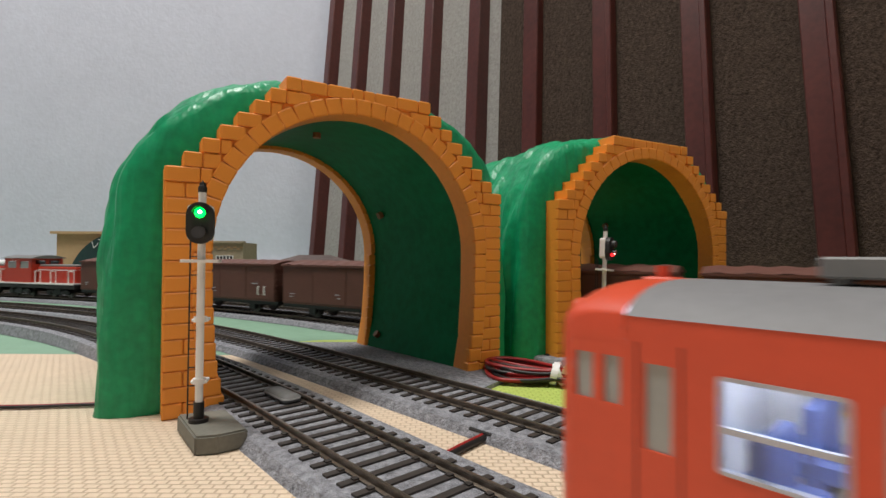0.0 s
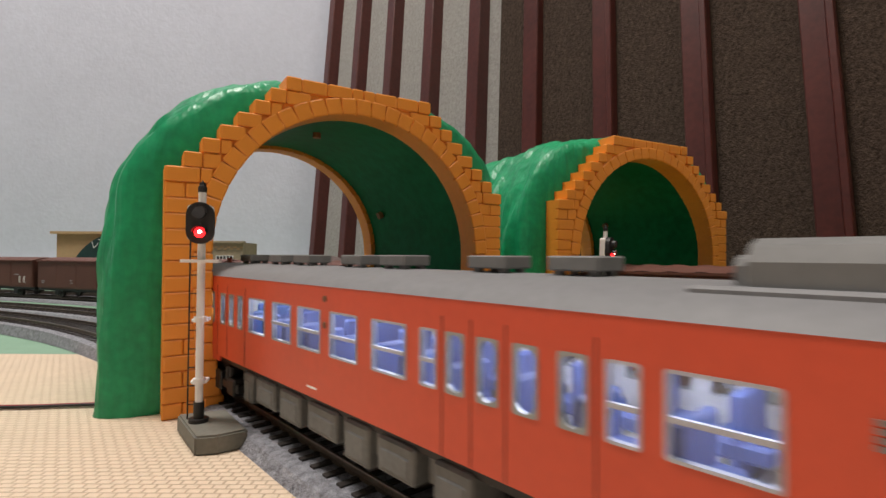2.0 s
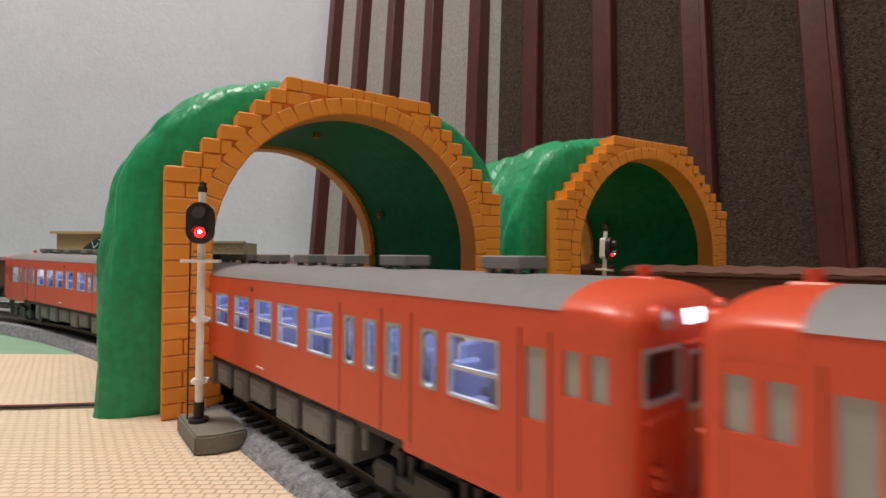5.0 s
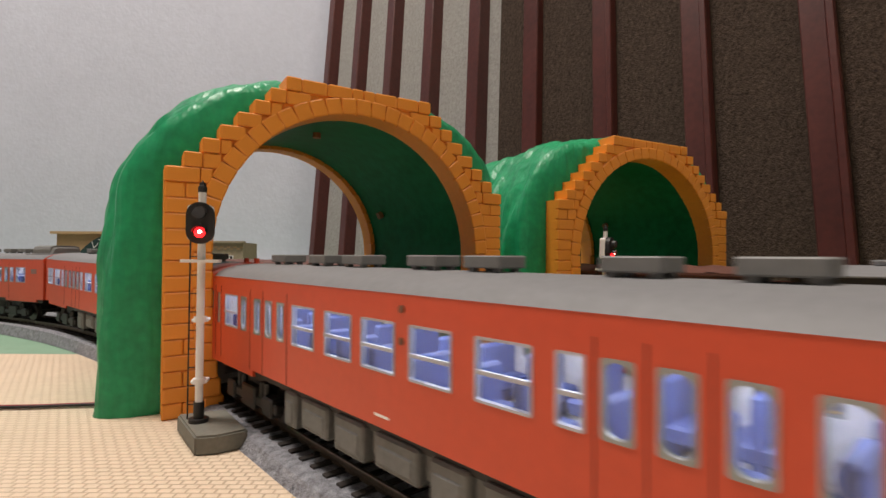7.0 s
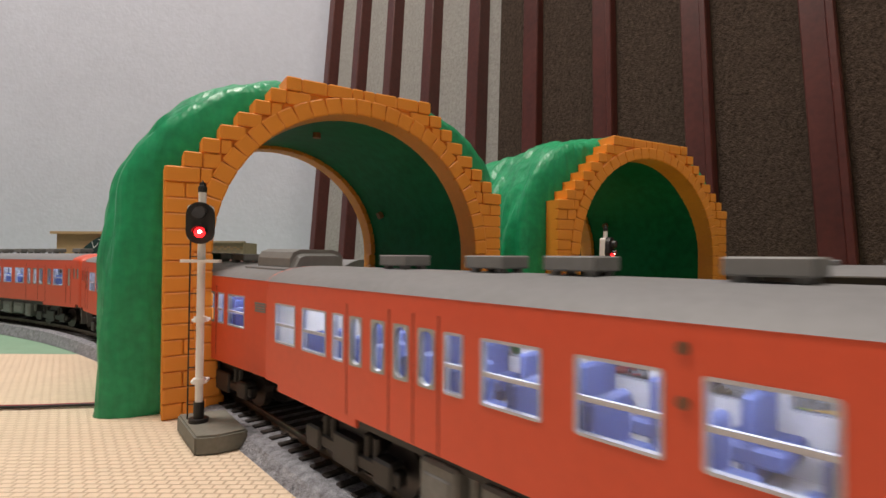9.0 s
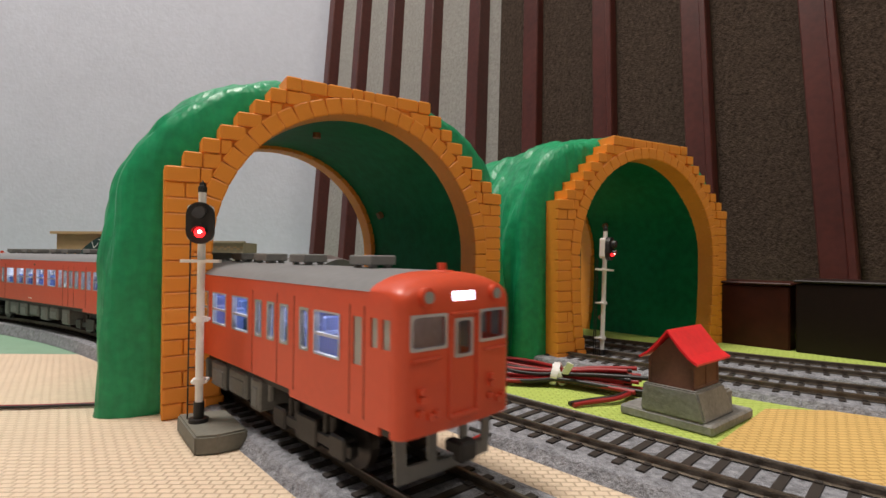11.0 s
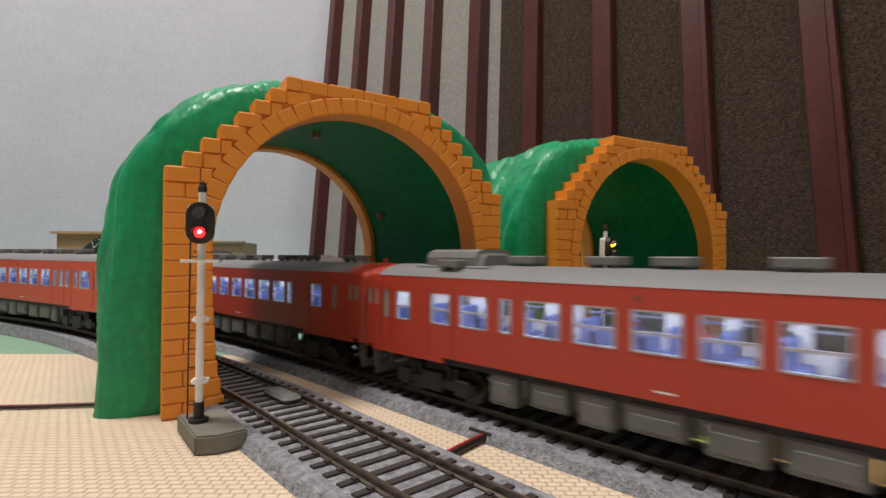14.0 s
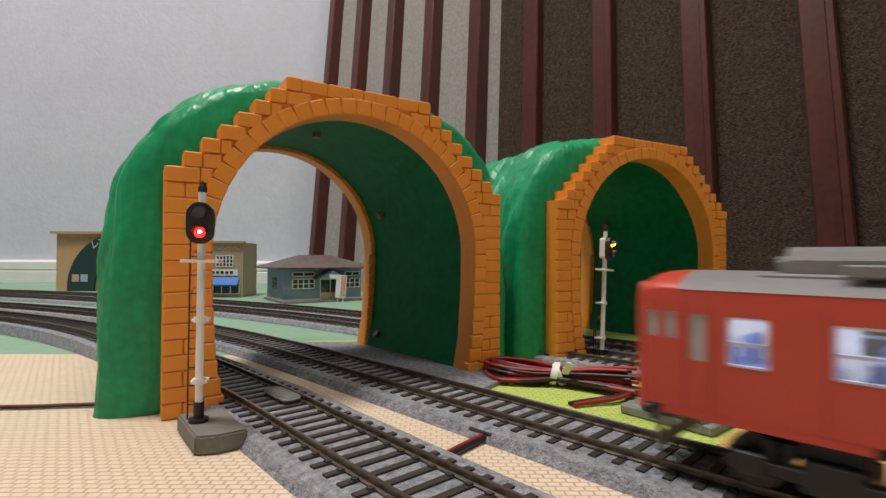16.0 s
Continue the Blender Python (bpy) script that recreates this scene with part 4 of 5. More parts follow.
def side_window(car, side, y0, y1, rounded, bar):
    z0, z1 = WIN
    cy, cz = (y0 + y1) / 2, (z0 + z1) / 2
    w, h = y1 - y0, z1 - z0
    def at(a, b, d):
        return Vector((side * (HALF + 0.015 - 0.10 * d) * CM, (cy + a) * CM, (cz + b) * CM))
    bm = bmesh.new()
    r = min(w, h) * (0.46 if rounded else 0.10)
    add_ring(bm, rrect(w + 0.03, h + 0.03, 0.05), rrect(w - 0.05, h - 0.05, r * 0.86 if rounded else 0.03), at)
    if bar:
        add_box(bm, (side * HALF * CM - 0.0005, (y0 + 0.02) * CM, (cz - 0.06) * CM), (side * HALF * CM + 0.0001, (y1 - 0.02) * CM, (cz + 0.0) * CM))
    bmesh.ops.recalc_face_normals(bm, faces=bm.faces[:])
    frame_ob = part("window_frame", bm, M_SILVER if not rounded else M_LENS, car, "silver window frame" if not rounded else "grey rubber window frame")
    bm = box(((side * (HALF - 0.06) - 0.01) * CM, (y0 + 0.03) * CM, (z0 + 0.03) * CM), ((side * (HALF - 0.06) + 0.01) * CM, (y1 - 0.03) * CM, (z1 - 0.03) * CM))
    pane = part("pane", bm, M_GLASS, frame_ob)
    pane.visible_shadow = False


def cab_face(car, paint, lit, end):
    y = end * BODY
    def at(a, b, d):
        bow = 0.08 * (a / HALF) ** 2
        return Vector((a * CM, (y - end * (bow + 0.08 * d)) * CM, b * CM))
    wins = [(-1.30, -0.48, 2.88, 3.49), (0.48, 1.30, 2.88, 3.49), (-0.23, 0.23, 2.66, 3.36)]
    bm = bmesh.new()
    FW = HALF - 0.22
    holed(bm, wins, -FW, FW, ZB - 0.14, BROW, at)
    for s in (-1, 1):
        arc = []
        for k in range(7):
            b = math.radians(15 * k)
            arc.append((s * (FW + 0.22 * math.sin(b)), y - end * (0.08 * (FW / HALF) ** 2 + 0.275 * (1 - math.cos(b)))))
        for z0, z1 in ((ZB - 0.14, 3.0), (3.0, BROW)):
            for (xa, ya), (xb, yb) in zip(arc, arc[1:]):
                bm.faces.new([bm.verts.new(Vector(q) * CM) for q in ((xa, ya, z0), (xb, yb, z0), (xb, yb, z1), (xa, ya, z1))])
    bmesh.ops.remove_doubles(bm, verts=bm.verts[:], dist=1e-6)
    bmesh.ops.recalc_face_normals(bm, faces=bm.faces[:])
    face = part("cab_front", bm, paint, car, "red cab front")
    # domed brow from the face up into the roof
    edge = [(-FW - 0.22 * math.sin(math.radians(b)), 0.08 * (FW / HALF) ** 2 + 0.275 * (1 - math.cos(math.radians(b)))) for b in (90, 72, 54, 36, 18)]
    line_x = edge + [(x, 0.08 * (x / HALF) ** 2) for x in [-FW + FW * k / 9 for k in range(19)]] + [(-x, bow) for x, bow in reversed(edge)]
    bm = bmesh.new()
    rows = []
    for k in range(15):
        a = math.pi / 2 * k / 14
        rows.append([bm.verts.new(Vector((x, end * (BODY - DOME + (DOME - bow) * math.sin(a) ** 0.55), BROW + (ZG + crown(x) - BROW) * max(0.0, math.cos(a)) ** 0.62)) * CM) for x, bow in line_x])
    for p, q in zip(rows, rows[1:]):
        for k in range(len(line_x) - 1):
            bm.faces.new((p[k], p[k + 1], q[k + 1], q[k]))
    for k in (0, -1):
        side_row = [r[k] for r in rows]
        foot = [bm.verts.new((v.co.x, v.co.y, BROW * CM)) for v in side_row[:-1]] + [side_row[-1]]
        for n in range(len(foot) - 1):
            quad = [side_row[n], side_row[n + 1], foot[n + 1], foot[n]]
            bm.faces.new(list(dict.fromkeys(quad)))
    bmesh.ops.recalc_face_normals(bm, faces=bm.faces[:])
    part("roof_front", bm, paint, car, "red domed roof front over the cab", smooth=True)
    for a0, a1, b0, b1 in wins:
        bm = bmesh.new()
        cx, cz = (a0 + a1) / 2, (b0 + b1) / 2
        add_ring(bm, rrect(a1 - a0 + 0.06, b1 - b0 + 0.06, 0.04), rrect(a1 - a0 - 0.05, b1 - b0 - 0.05, 0.08), lambda a, b, d: at(cx + a, cz + b, d * 0.6 - 0.25))
        bmesh.ops.recalc_face_normals(bm, faces=bm.faces[:])
        fr = part("cab_window", bm, M_SILVER, face, "silver-edged cab window")
        bm = bmesh.new()
        bm.faces.new([bm.verts.new(at(p, q, 0.6)) for p, q in ((a0, b0), (a1, b0), (a1, b1), (a0, b1))])
        pane = part("cab_pane", bm, M_GLASS, face)
        pane.visible_shadow = False
    bm = bmesh.new()
    for x in (-0.38, 0.38):
        add_box(bm, ((x - 0.03) * CM, (y - 0.03) * CM, 1.5 * CM), ((x + 0.03) * CM, (y + 0.05) * CM, 3.45 * CM), None, 0.0002)
    add_box(bm, (-0.38 * CM, (y - 0.03) * CM, 1.45 * CM), (0.38 * CM, (y + 0.06) * CM, 1.56 * CM), None, 0.0002)
    add_box(bm, (-0.38 * CM, (y - 0.03) * CM, 3.46 * CM), (0.38 * CM, (y + 0.05) * CM, 3.52 * CM), None, 0.0002)
    part("gangway_door", bm, paint, face)
    for x in (-0.95, 0.95):
        bm = bmesh.new()
        add_box(bm, ((x - 0.35) * CM, (y - end * 0.10 - 0.06) * CM, 2.66 * CM), ((x + 0.35) * CM, (y - end * 0.04 + 0.06) * CM, 2.72 * CM), None, 0.0002)
        for zz, xx in ((2.12, 0.12), (1.98, 0.12), (1.72, 0.15), (1.62, -0.1), (1.66, -0.25)):
            add_box(bm, ((x + xx - 0.07) * CM, (y - end * 0.08 - 0.08) * CM, (zz - 0.06) * CM), ((x + xx + 0.07) * CM, (y - end * 0.02 + 0.08) * CM, (zz + 0.06) * CM), None, 0.0002)
        part("front_fitting", bm, paint, face, "red moulded fitting")
        bm = bmesh.new()
        add_cyl(bm, (x * CM, (y - end * 0.35) * CM, 3.83 * CM), (x * CM, (y + end * 0.0) * CM, 3.83 * CM), 0.18 * CM, 18)
        add_cyl(bm, (x * CM, (y - end * 0.2) * CM, 3.83 * CM), (x * CM, (y + end * 0.03) * CM, 3.83 * CM), 0.16 * CM, 18)
        rim = part("headlamp", bm, paint, face)
        bm = bmesh.new()
        add_cyl(bm, (x * CM, (y + end * 0.0) * CM, 3.83 * CM), (x * CM, (y + end * 0.045) * CM, 3.83 * CM), 0.115 * CM, 16)
        part("headlamp_lens", bm, M_HEAD if lit else M_LENS, face, "lit round headlamp" if lit else "unlit grey round headlamp")
    bm = bmesh.new()
    add_box(bm, (-0.33 * CM, (y - end * 0.09 - 0.10) * CM, 3.70 * CM), (0.33 * CM, (y - end * 0.09 + 0.10) * CM, 3.92 * CM), None, 0.0004)
    part("sign_box", bm, M_SIGN, face, "glowing white destination sign")
    # snow plough with two openings, and coupler
    bm = bmesh.new()
    def plough(a, b, d):
        return Vector((a * (1 - 0.05 * (1.2 - b)) * CM, (y - end * (0.35 + 0.12 * abs(a) / 1.5 + 0.06 * d)) * CM, b * CM))
    holed(bm, [(-1.08, -0.55, 0.62, 1.12), (0.55, 1.08, 0.62, 1.12), (-0.34, 0.34, 0.55, 1.30)], -1.34, 1.34, 0.32, 1.40, plough)
    bmesh.ops.recalc_face_normals(bm, faces=bm.faces[:])
    part("snow_plough", bm, M_GREY, car, "grey snow plough skirt")
    bm = bmesh.new()
    add_box(bm, (-0.12 * CM, (y - 0.4) * CM, 0.72 * CM), (0.12 * CM, (y + 0.15) * CM, 0.95 * CM) if end > 0 else (0.12 * CM, (y + 0.4) * CM, 0.95 * CM), None, 0.0003)
    add_box(bm, (-0.22 * CM, (y + end * 0.06 - 0.14) * CM, 0.62 * CM), (0.22 * CM, (y + end * 0.06 + 0.14) * CM, 1.02 * CM), None, 0.0005)
    part("coupler", bm, M_BLACK, car, "black knuckle coupler")


def plain_end(car, paint, end):
    y = end * BODY
    bm = bmesh.new()
    pts = [(-HALF, ZB)] + [(-HALF + 2 * HALF * k / 16, ZG + crown(-HALF + 2 * HALF * k / 16)) for k in range(17)] + [(HALF, ZB)]
    add_prism(bm, [(x * CM, z * CM) for x, z in pts], (y - 0.04) * CM, (y + 0.04) * CM)
    part("end_wall", bm, paint, car)
    part("gangway", box((-0.5 * CM, (y - 0.25) * CM, 1.4 * CM), (0.5 * CM, (y + 0.25) * CM, 3.5 * CM), 0.0006), M_BLACK, car, "black gangway bellows")
    part("coupler", box((-0.12 * CM, (y - 0.35) * CM, 0.7 * CM), (0.12 * CM, (y + 0.35) * CM, 0.95 * CM), 0.0003), M_BLACK, car)


def roof_vent(car, y, x=0.0, w=0.36, length=0.46):
    z = ZG + crown(x) - 0.03
    bm = bmesh.new()
    add_box(bm, ((x - w) * CM, (y - length) * CM, (z + 0.10) * CM), ((x + w) * CM, (y + length) * CM, (z + 0.33) * CM), None, 0.00025)
    for dx in (-w + 0.08, w - 0.22):
        for dy in (-length + 0.08, length - 0.22):
            add_box(bm, ((x + dx) * CM, (y + dy) * CM, (z - 0.08) * CM), ((x + dx + 0.14) * CM, (y + dy + 0.14) * CM, (z + 0.11) * CM))
    part("roof_vent", bm, M_GREY, car, "grey box roof ventilator")


def bogie(car, y):
    bm = bmesh.new()
    for x in (-1.28, 1.28):
        add_box(bm, ((x - 0.12) * CM, (y - 1.75) * CM, 0.42 * CM), ((x + 0.12) * CM, (y + 1.75) * CM, 0.70 * CM), None, 0.0004)
        add_box(bm, ((x - 0.17) * CM, (y - 0.45) * CM, 0.30 * CM), ((x + 0.17) * CM, (y + 0.45) * CM, 0.92 * CM), None, 0.0004)
        for dy in (-1.3, 1.3):
            add_box(bm, ((x - 0.18) * CM, (y + dy - 0.3) * CM, 0.32 * CM), ((x + 0.18) * CM, (y + dy + 0.3) * CM, 0.82 * CM), None, 0.0005)
            for q in (-0.5, 0.5):
                add_cyl(bm, (x * CM, (y + dy * 0.62 + q * 0.3) * CM, 0.62 * CM), (x * CM, (y + dy * 0.62 + q * 0.3) * CM, 1.1 * CM), 0.09 * CM, 8)
    add_box(bm, (-1.2 * CM, (y - 0.5) * CM, 0.6 * CM), (1.2 * CM, (y + 0.5) * CM, 1.35 * CM))
    b = part("bogie", bm, M_BLACK, car, "black bogie frame")
    for dy in (-1.3, 1.3):
        bm = bmesh.new()
        for x in (-0.82, 0.82):
            add_cyl(bm, ((x - 0.12) * CM, (y + dy) * CM, 0.53 * CM), ((x + 0.12) * CM, (y + dy) * CM, 0.53 * CM), 0.53 * CM, 20)
        add_cyl(bm, (-1.2 * CM, (y + dy) * CM, 0.53 * CM), (1.2 * CM, (y + dy) * CM, 0.53 * CM), 0.1 * CM, 8)
        part("wheelset", bm, M_WHEEL, b, "dark steel wheels")


def railcar(paint, label, big, half, rounded, vents, tank, cab_lit, both_cabs, louvre):
    car = thing("diesel_railcar", label, "railcar", "railcar trains")
    holes = [(a, b, *WIN) for a, b in big + half + rounded]
    cabw = [(9.98, 10.22, 2.86, 3.42), (9.62, 9.84, 2.86, 3.42), (9.02, 9.33, 2.45, 3.40)]
    if both_cabs:
        cabw += [(-b, -a, c, d) for a, b, c, d in cabw]
        cabw[2] = (8.52, 8.82, 2.45, 3.38)
    for side in (-1, 1):
        bm = bmesh.new()
        brows = [(BODY - DOME, BODY - 0.34, BROW, ZG + 0.01)] + ([(-BODY + 0.34, -BODY + DOME, BROW, ZG + 0.01)] if both_cabs else [])
        holed(bm, holes + cabw + brows, -BODY + (0.34 if both_cabs else 0.02), BODY - 0.34, ZB, ZG + 0.01, lambda a, b, d: Vector((side * (HALF - 0.08 * d - (0.03 * max(0, b - 3.5))) * CM, a * CM, b * CM)))
        bmesh.ops.recalc_face_normals(bm, faces=bm.faces[:])
        wall = part("body_side", bm, paint, car, "red painted body side")
        for a, b in big:
            side_window(wall, side, a, b, False, True)
        for a, b in half:
            side_window(wall, side, a, b, False, True)
        for a, b in rounded:
            side_window(wall, side, a, b, True, False)
        for a, b, c, d in cabw:
            part("cab_side_window", box(((side * (HALF - 0.05) - 0.015) * CM, a * CM, c * CM), ((side * (HALF - 0.05) + 0.015) * CM, b * CM, d * CM)), M_LENS, wall, "grey small cab window")
        # lower skirts, door outlines, rainwater ledge
        for a, b in ((-9.9, -6.4), (6.4, 9.9)):
            part("skirt", box(((side * (HALF - 0.04) - 0.035) * CM, a * CM, (ZB - 0.17) * CM), ((side * (HALF - 0.04) + 0.035) * CM, b * CM, (ZB + 0.01) * CM)), paint, wall)
        seams = [8.92, 9.42] + ([-8.92, -9.42] if both_cabs else []) + ([6.60, 4.30, 5.74, -4.02, -4.66, -5.34, -6.74] if rounded else [6.9, 7.9, -7.05, -5.98])
        for y in seams:
            part("door_seam", box(((side * HALF - 0.008) * CM, (y - 0.012) * CM, (ZB + 0.02) * CM), ((side * HALF + 0.008) * CM, (y + 0.012) * CM, 3.62 * CM)), M_SEAM, wall, "thin dark red door seam")
        if louvre:
            bm = bmesh.new()
            for k in range(4):
                add_box(bm, ((side * HALF - 0.02) * CM, -9.86 * CM, (3.02 + 0.07 * k) * CM), ((side * HALF + 0.025) * CM, -9.27 * CM, (3.07 + 0.07 * k) * CM))
            part("louvre", bm, M_GREY, wall, "grey louvre grille")
        for y, z in ((-0.26, 3.64), (-0.26, 3.08)):
            bm = bmesh.new()
            add_cyl(bm, ((side * HALF - 0.01 * side) * CM, y * CM, z * CM), ((side * HALF + side * 0.03) * CM, y * CM, z * CM), 0.07 * CM, 12)
            part("side_lamp", bm, M_HUTWOOD, wall, "small round dark side lamp")
        part("number_bar", box(((side * HALF - 0.004) * CM, 0.1 * CM, 1.62 * CM), ((side * HALF + 0.004) * CM, 0.55 * CM, 1.67 * CM)), M_WHITE, wall, "plain pale lettering bar")
    # grey roof between the red cab brows
    bm = bmesh.new()
    roof_rows = []
    for y in (-BODY + (DOME if both_cabs else 0.0), BODY - DOME):
        roof_rows.append([bm.verts.new((x * CM, y * CM, (ZG + crown(x)) * CM)) for x in [-HALF + HALF * k / 10 for k in range(21)]])
    for k in range(20):
        bm.faces.new((roof_rows[0][k], roof_rows[0][k + 1], roof_rows[1][k + 1], roof_rows[1][k]))
    bmesh.ops.recalc_face_normals(bm, faces=bm.faces[:])
    part("roof", bm, M_ROOF, car, "grey painted curved roof", smooth=True)
    bm = bmesh.new()
    add_cyl(bm, (-0.1 * CM, (BODY - 0.75) * CM, 4.15 * CM), (-0.1 * CM, (BODY - 0.75) * CM, 4.45 * CM), 0.09 * CM, 10)
    add_box(bm, (-0.25 * CM, (BODY - 0.95) * CM, 4.1 * CM), (0.08 * CM, (BODY - 0.5) * CM, 4.30 * CM), None, 0.0004)
    part("horn", bm, paint, car)
    for v in vents:
        roof_vent(car, v)
    if tank:
        bm = bmesh.new()
        outline = [(-0.9, 4.1), (-0.9, 4.52), (-0.8, 4.70), (-0.55, 4.78), (0.55, 4.78), (0.8, 4.70), (0.9, 4.52), (0.9, 4.1)]
        add_prism(bm, [(x * CM, z * CM) for x, z in outline], tank[0] * CM, tank[1] * CM)
        bmesh.ops.bevel(bm, geom=[ed for ed in bm.edges if abs(ed.verts[0].co.y - ed.verts[1].co.y) < 1e-6 and ed.verts[0].co.z > 4.4 * CM], offset=0.0018, segments=3, affect="EDGES")
        part("roof_tank", bm, M_GREY, car, "large grey rounded roof tank")
        part("tank_tray", box((-1.05 * CM, (tank[0] - 0.25) * CM, 4.10 * CM), (1.05 * CM, (tank[1] + 0.4) * CM, 4.26 * CM), 0.0004), M_ROOF, car)
        if both_cabs:
            roof_vent(car, (tank[0] + tank[1]) / 2 + 0.3, 1.15, 0.22, 0.42)
    cab_face(car, paint, cab_lit, 1)
    if both_cabs:
        cab_face(car, paint, cab_lit, -1)
    else:
        plain_end(car, paint, -1)
    # inside
    part("inner_floor", box((-1.44 * CM, -10.3 * CM, 1.42 * CM), (1.44 * CM, 10.1 * CM, 1.55 * CM)), M_INNER, car)
    for side in (-1, 1):
        bm = bmesh.new()
        holed(bm, holes, -10.2, 9.0, 1.55, 3.70, lambda a, b, d: Vector((side * (1.455 - 0.03 * d) * CM, a * CM, b * CM)))
        bmesh.ops.recalc_face_normals(bm, faces=bm.faces[:])
        part("inner_lining", bm, M_INNER, car)
    part("inner_ceiling", box((-1.43 * CM, -10.3 * CM, 3.72 * CM), (1.43 * CM, 10.1 * CM, 3.80 * CM)), M_INNER, car)
    part("light_strip", box((-0.28 * CM, -9.8 * CM, 3.64 * CM), (0.28 * CM, 9.0 * CM, 3.70 * CM)), M_LED, car, "glowing white interior light strip")
    part("end_lining", box((-1.42 * CM, -10.30 * CM, 1.55 * CM), (1.42 * CM, -10.24 * CM, 3.70 * CM)), M_INNER, car)
    part("cab_bulkhead", box((-1.42 * CM, 9.0 * CM, 1.55 * CM), (1.42 * CM, 9.08 * CM, 3.70 * CM)), M_INNER, car)
    y = -8.8
    rng = random.Random(int(10 * vents[0]))
    while y < 8.6:
        for x in (-0.90, 0.90):
            bm = bmesh.new()
            add_box(bm, ((x - 0.50) * CM, (y - 0.10) * CM, 1.55 * CM), ((x + 0.50) * CM, (y + 0.08) * CM, 2.80 * CM), None, 0.0005)
            add_box(bm, ((x - 0.50) * CM, (y - 0.42) * CM, 1.9 * CM), ((x + 0.50) * CM, (y + 0.42) * CM, 2.16 * CM), None, 0.0005)
            part("seat", bm, M_SEAT, car, "blue bench seat")
        y += 1.22
    # underfloor
    part("chassis", box((-1.36 * CM, -10.2 * CM, 1.2 * CM), (1.36 * CM, 10.2 * CM, 1.38 * CM)), M_BLACK, car)
    for y in (-7.0, 7.0):
        bogie(car, y)
    for a, b, z in ((4.0, 4.6, 0.42), (2.5, 3.7, 0.55), (1.1, 2.2, 0.5), (-0.6, 0.7, 0.6), (-1.8, -0.9, 0.45), (-3.2, -2.1, 0.58), (-4.6, -3.7, 0.40)):
        for side in (-1, 1):
            bm = bmesh.new()
            add_box(bm, ((side * 1.04 - 0.42) * CM, a * CM, z * CM), ((side * 1.04 + 0.42) * CM, b * CM, 1.25 * CM), None, 0.0005)
            add_box(bm, ((side * 1.04 - 0.45) * CM, (a + 0.12) * CM, (z + 0.1) * CM), ((side * 1.04 + 0.45) * CM, (b - 0.12) * CM, 1.05 * CM), None, 0.0003)
            add_cyl(bm, (side * 1.22 * CM, (b + 0.2) * CM, 0.75 * CM), (side * 1.22 * CM, (b + 0.2) * CM, 1.3 * CM), 0.1 * CM, 8)
            part("underfloor_box", bm, M_CHASSIS, car, "grey underfloor equipment box")
    return car


L1 = "orange-red two-door diesel railcar with grey roof and lit windows"
L2 = "deep red diesel railcar with cabs at both ends, lit windows"
first = railcar(M_RED, L1, A_BIG, A_HALF, A_ROUND, [7.55, 5.1, 3.35, 0.7, -1.0, -3.82, -5.6], (-10.15, -7.95), False, False, True)
second = railcar(M_RED, L1, A_BIG + [(-10.04, -8.99)], A_HALF, A_ROUND, [7.5, 4.4, 2.0, 0.15, -2.45, -4.2, -6.9], None, False, False, False)
train_1 = [first, second, copy_thing(first, Matrix()), copy_thing(second, Matrix())]
third = railcar(M_DEEPRED, L2, B_BIG, B_HALF, [], [8.0, 4.4, 2.5, 0.0, -1.75, -4.35], (-7.95, -5.45), True, True, False)
train_2 = [third, copy_thing(third, Matrix())]

# ---- freight train ----
def small_wheels(car, ys):
    for y in ys:
        bm = bmesh.new()
        for x in (-0.82, 0.82):
            add_cyl(bm, ((x - 0.12) * CM, y * CM, 0.53 * CM), ((x + 0.12) * CM, y * CM, 0.53 * CM), 0.53 * CM, 18)
        add_cyl(bm, (-1.2 * CM, y * CM, 0.53 * CM), (1.2 * CM, y * CM, 0.53 * CM), 0.09 * CM, 8)
        part("wheelset", bm, M_WHEEL, car, "dark steel wheels")
        bm = bmesh.new()
        for x in (-1.25, 1.25):
            add_box(bm, ((x - 0.12) * CM, (y - 0.35) * CM, 0.28 * CM), ((x + 0.12) * CM, (y + 0.35) * CM, 0.8 * CM), None, 0.0004)
            add_box(bm, ((x - 0.1) * CM, (y - 1.0) * CM, 0.7 * CM), ((x + 0.1) * CM, (y + 1.0) * CM, 0.86 * CM), None, 0.0003)
        part("axle_guard", bm, M_BLACK, car)


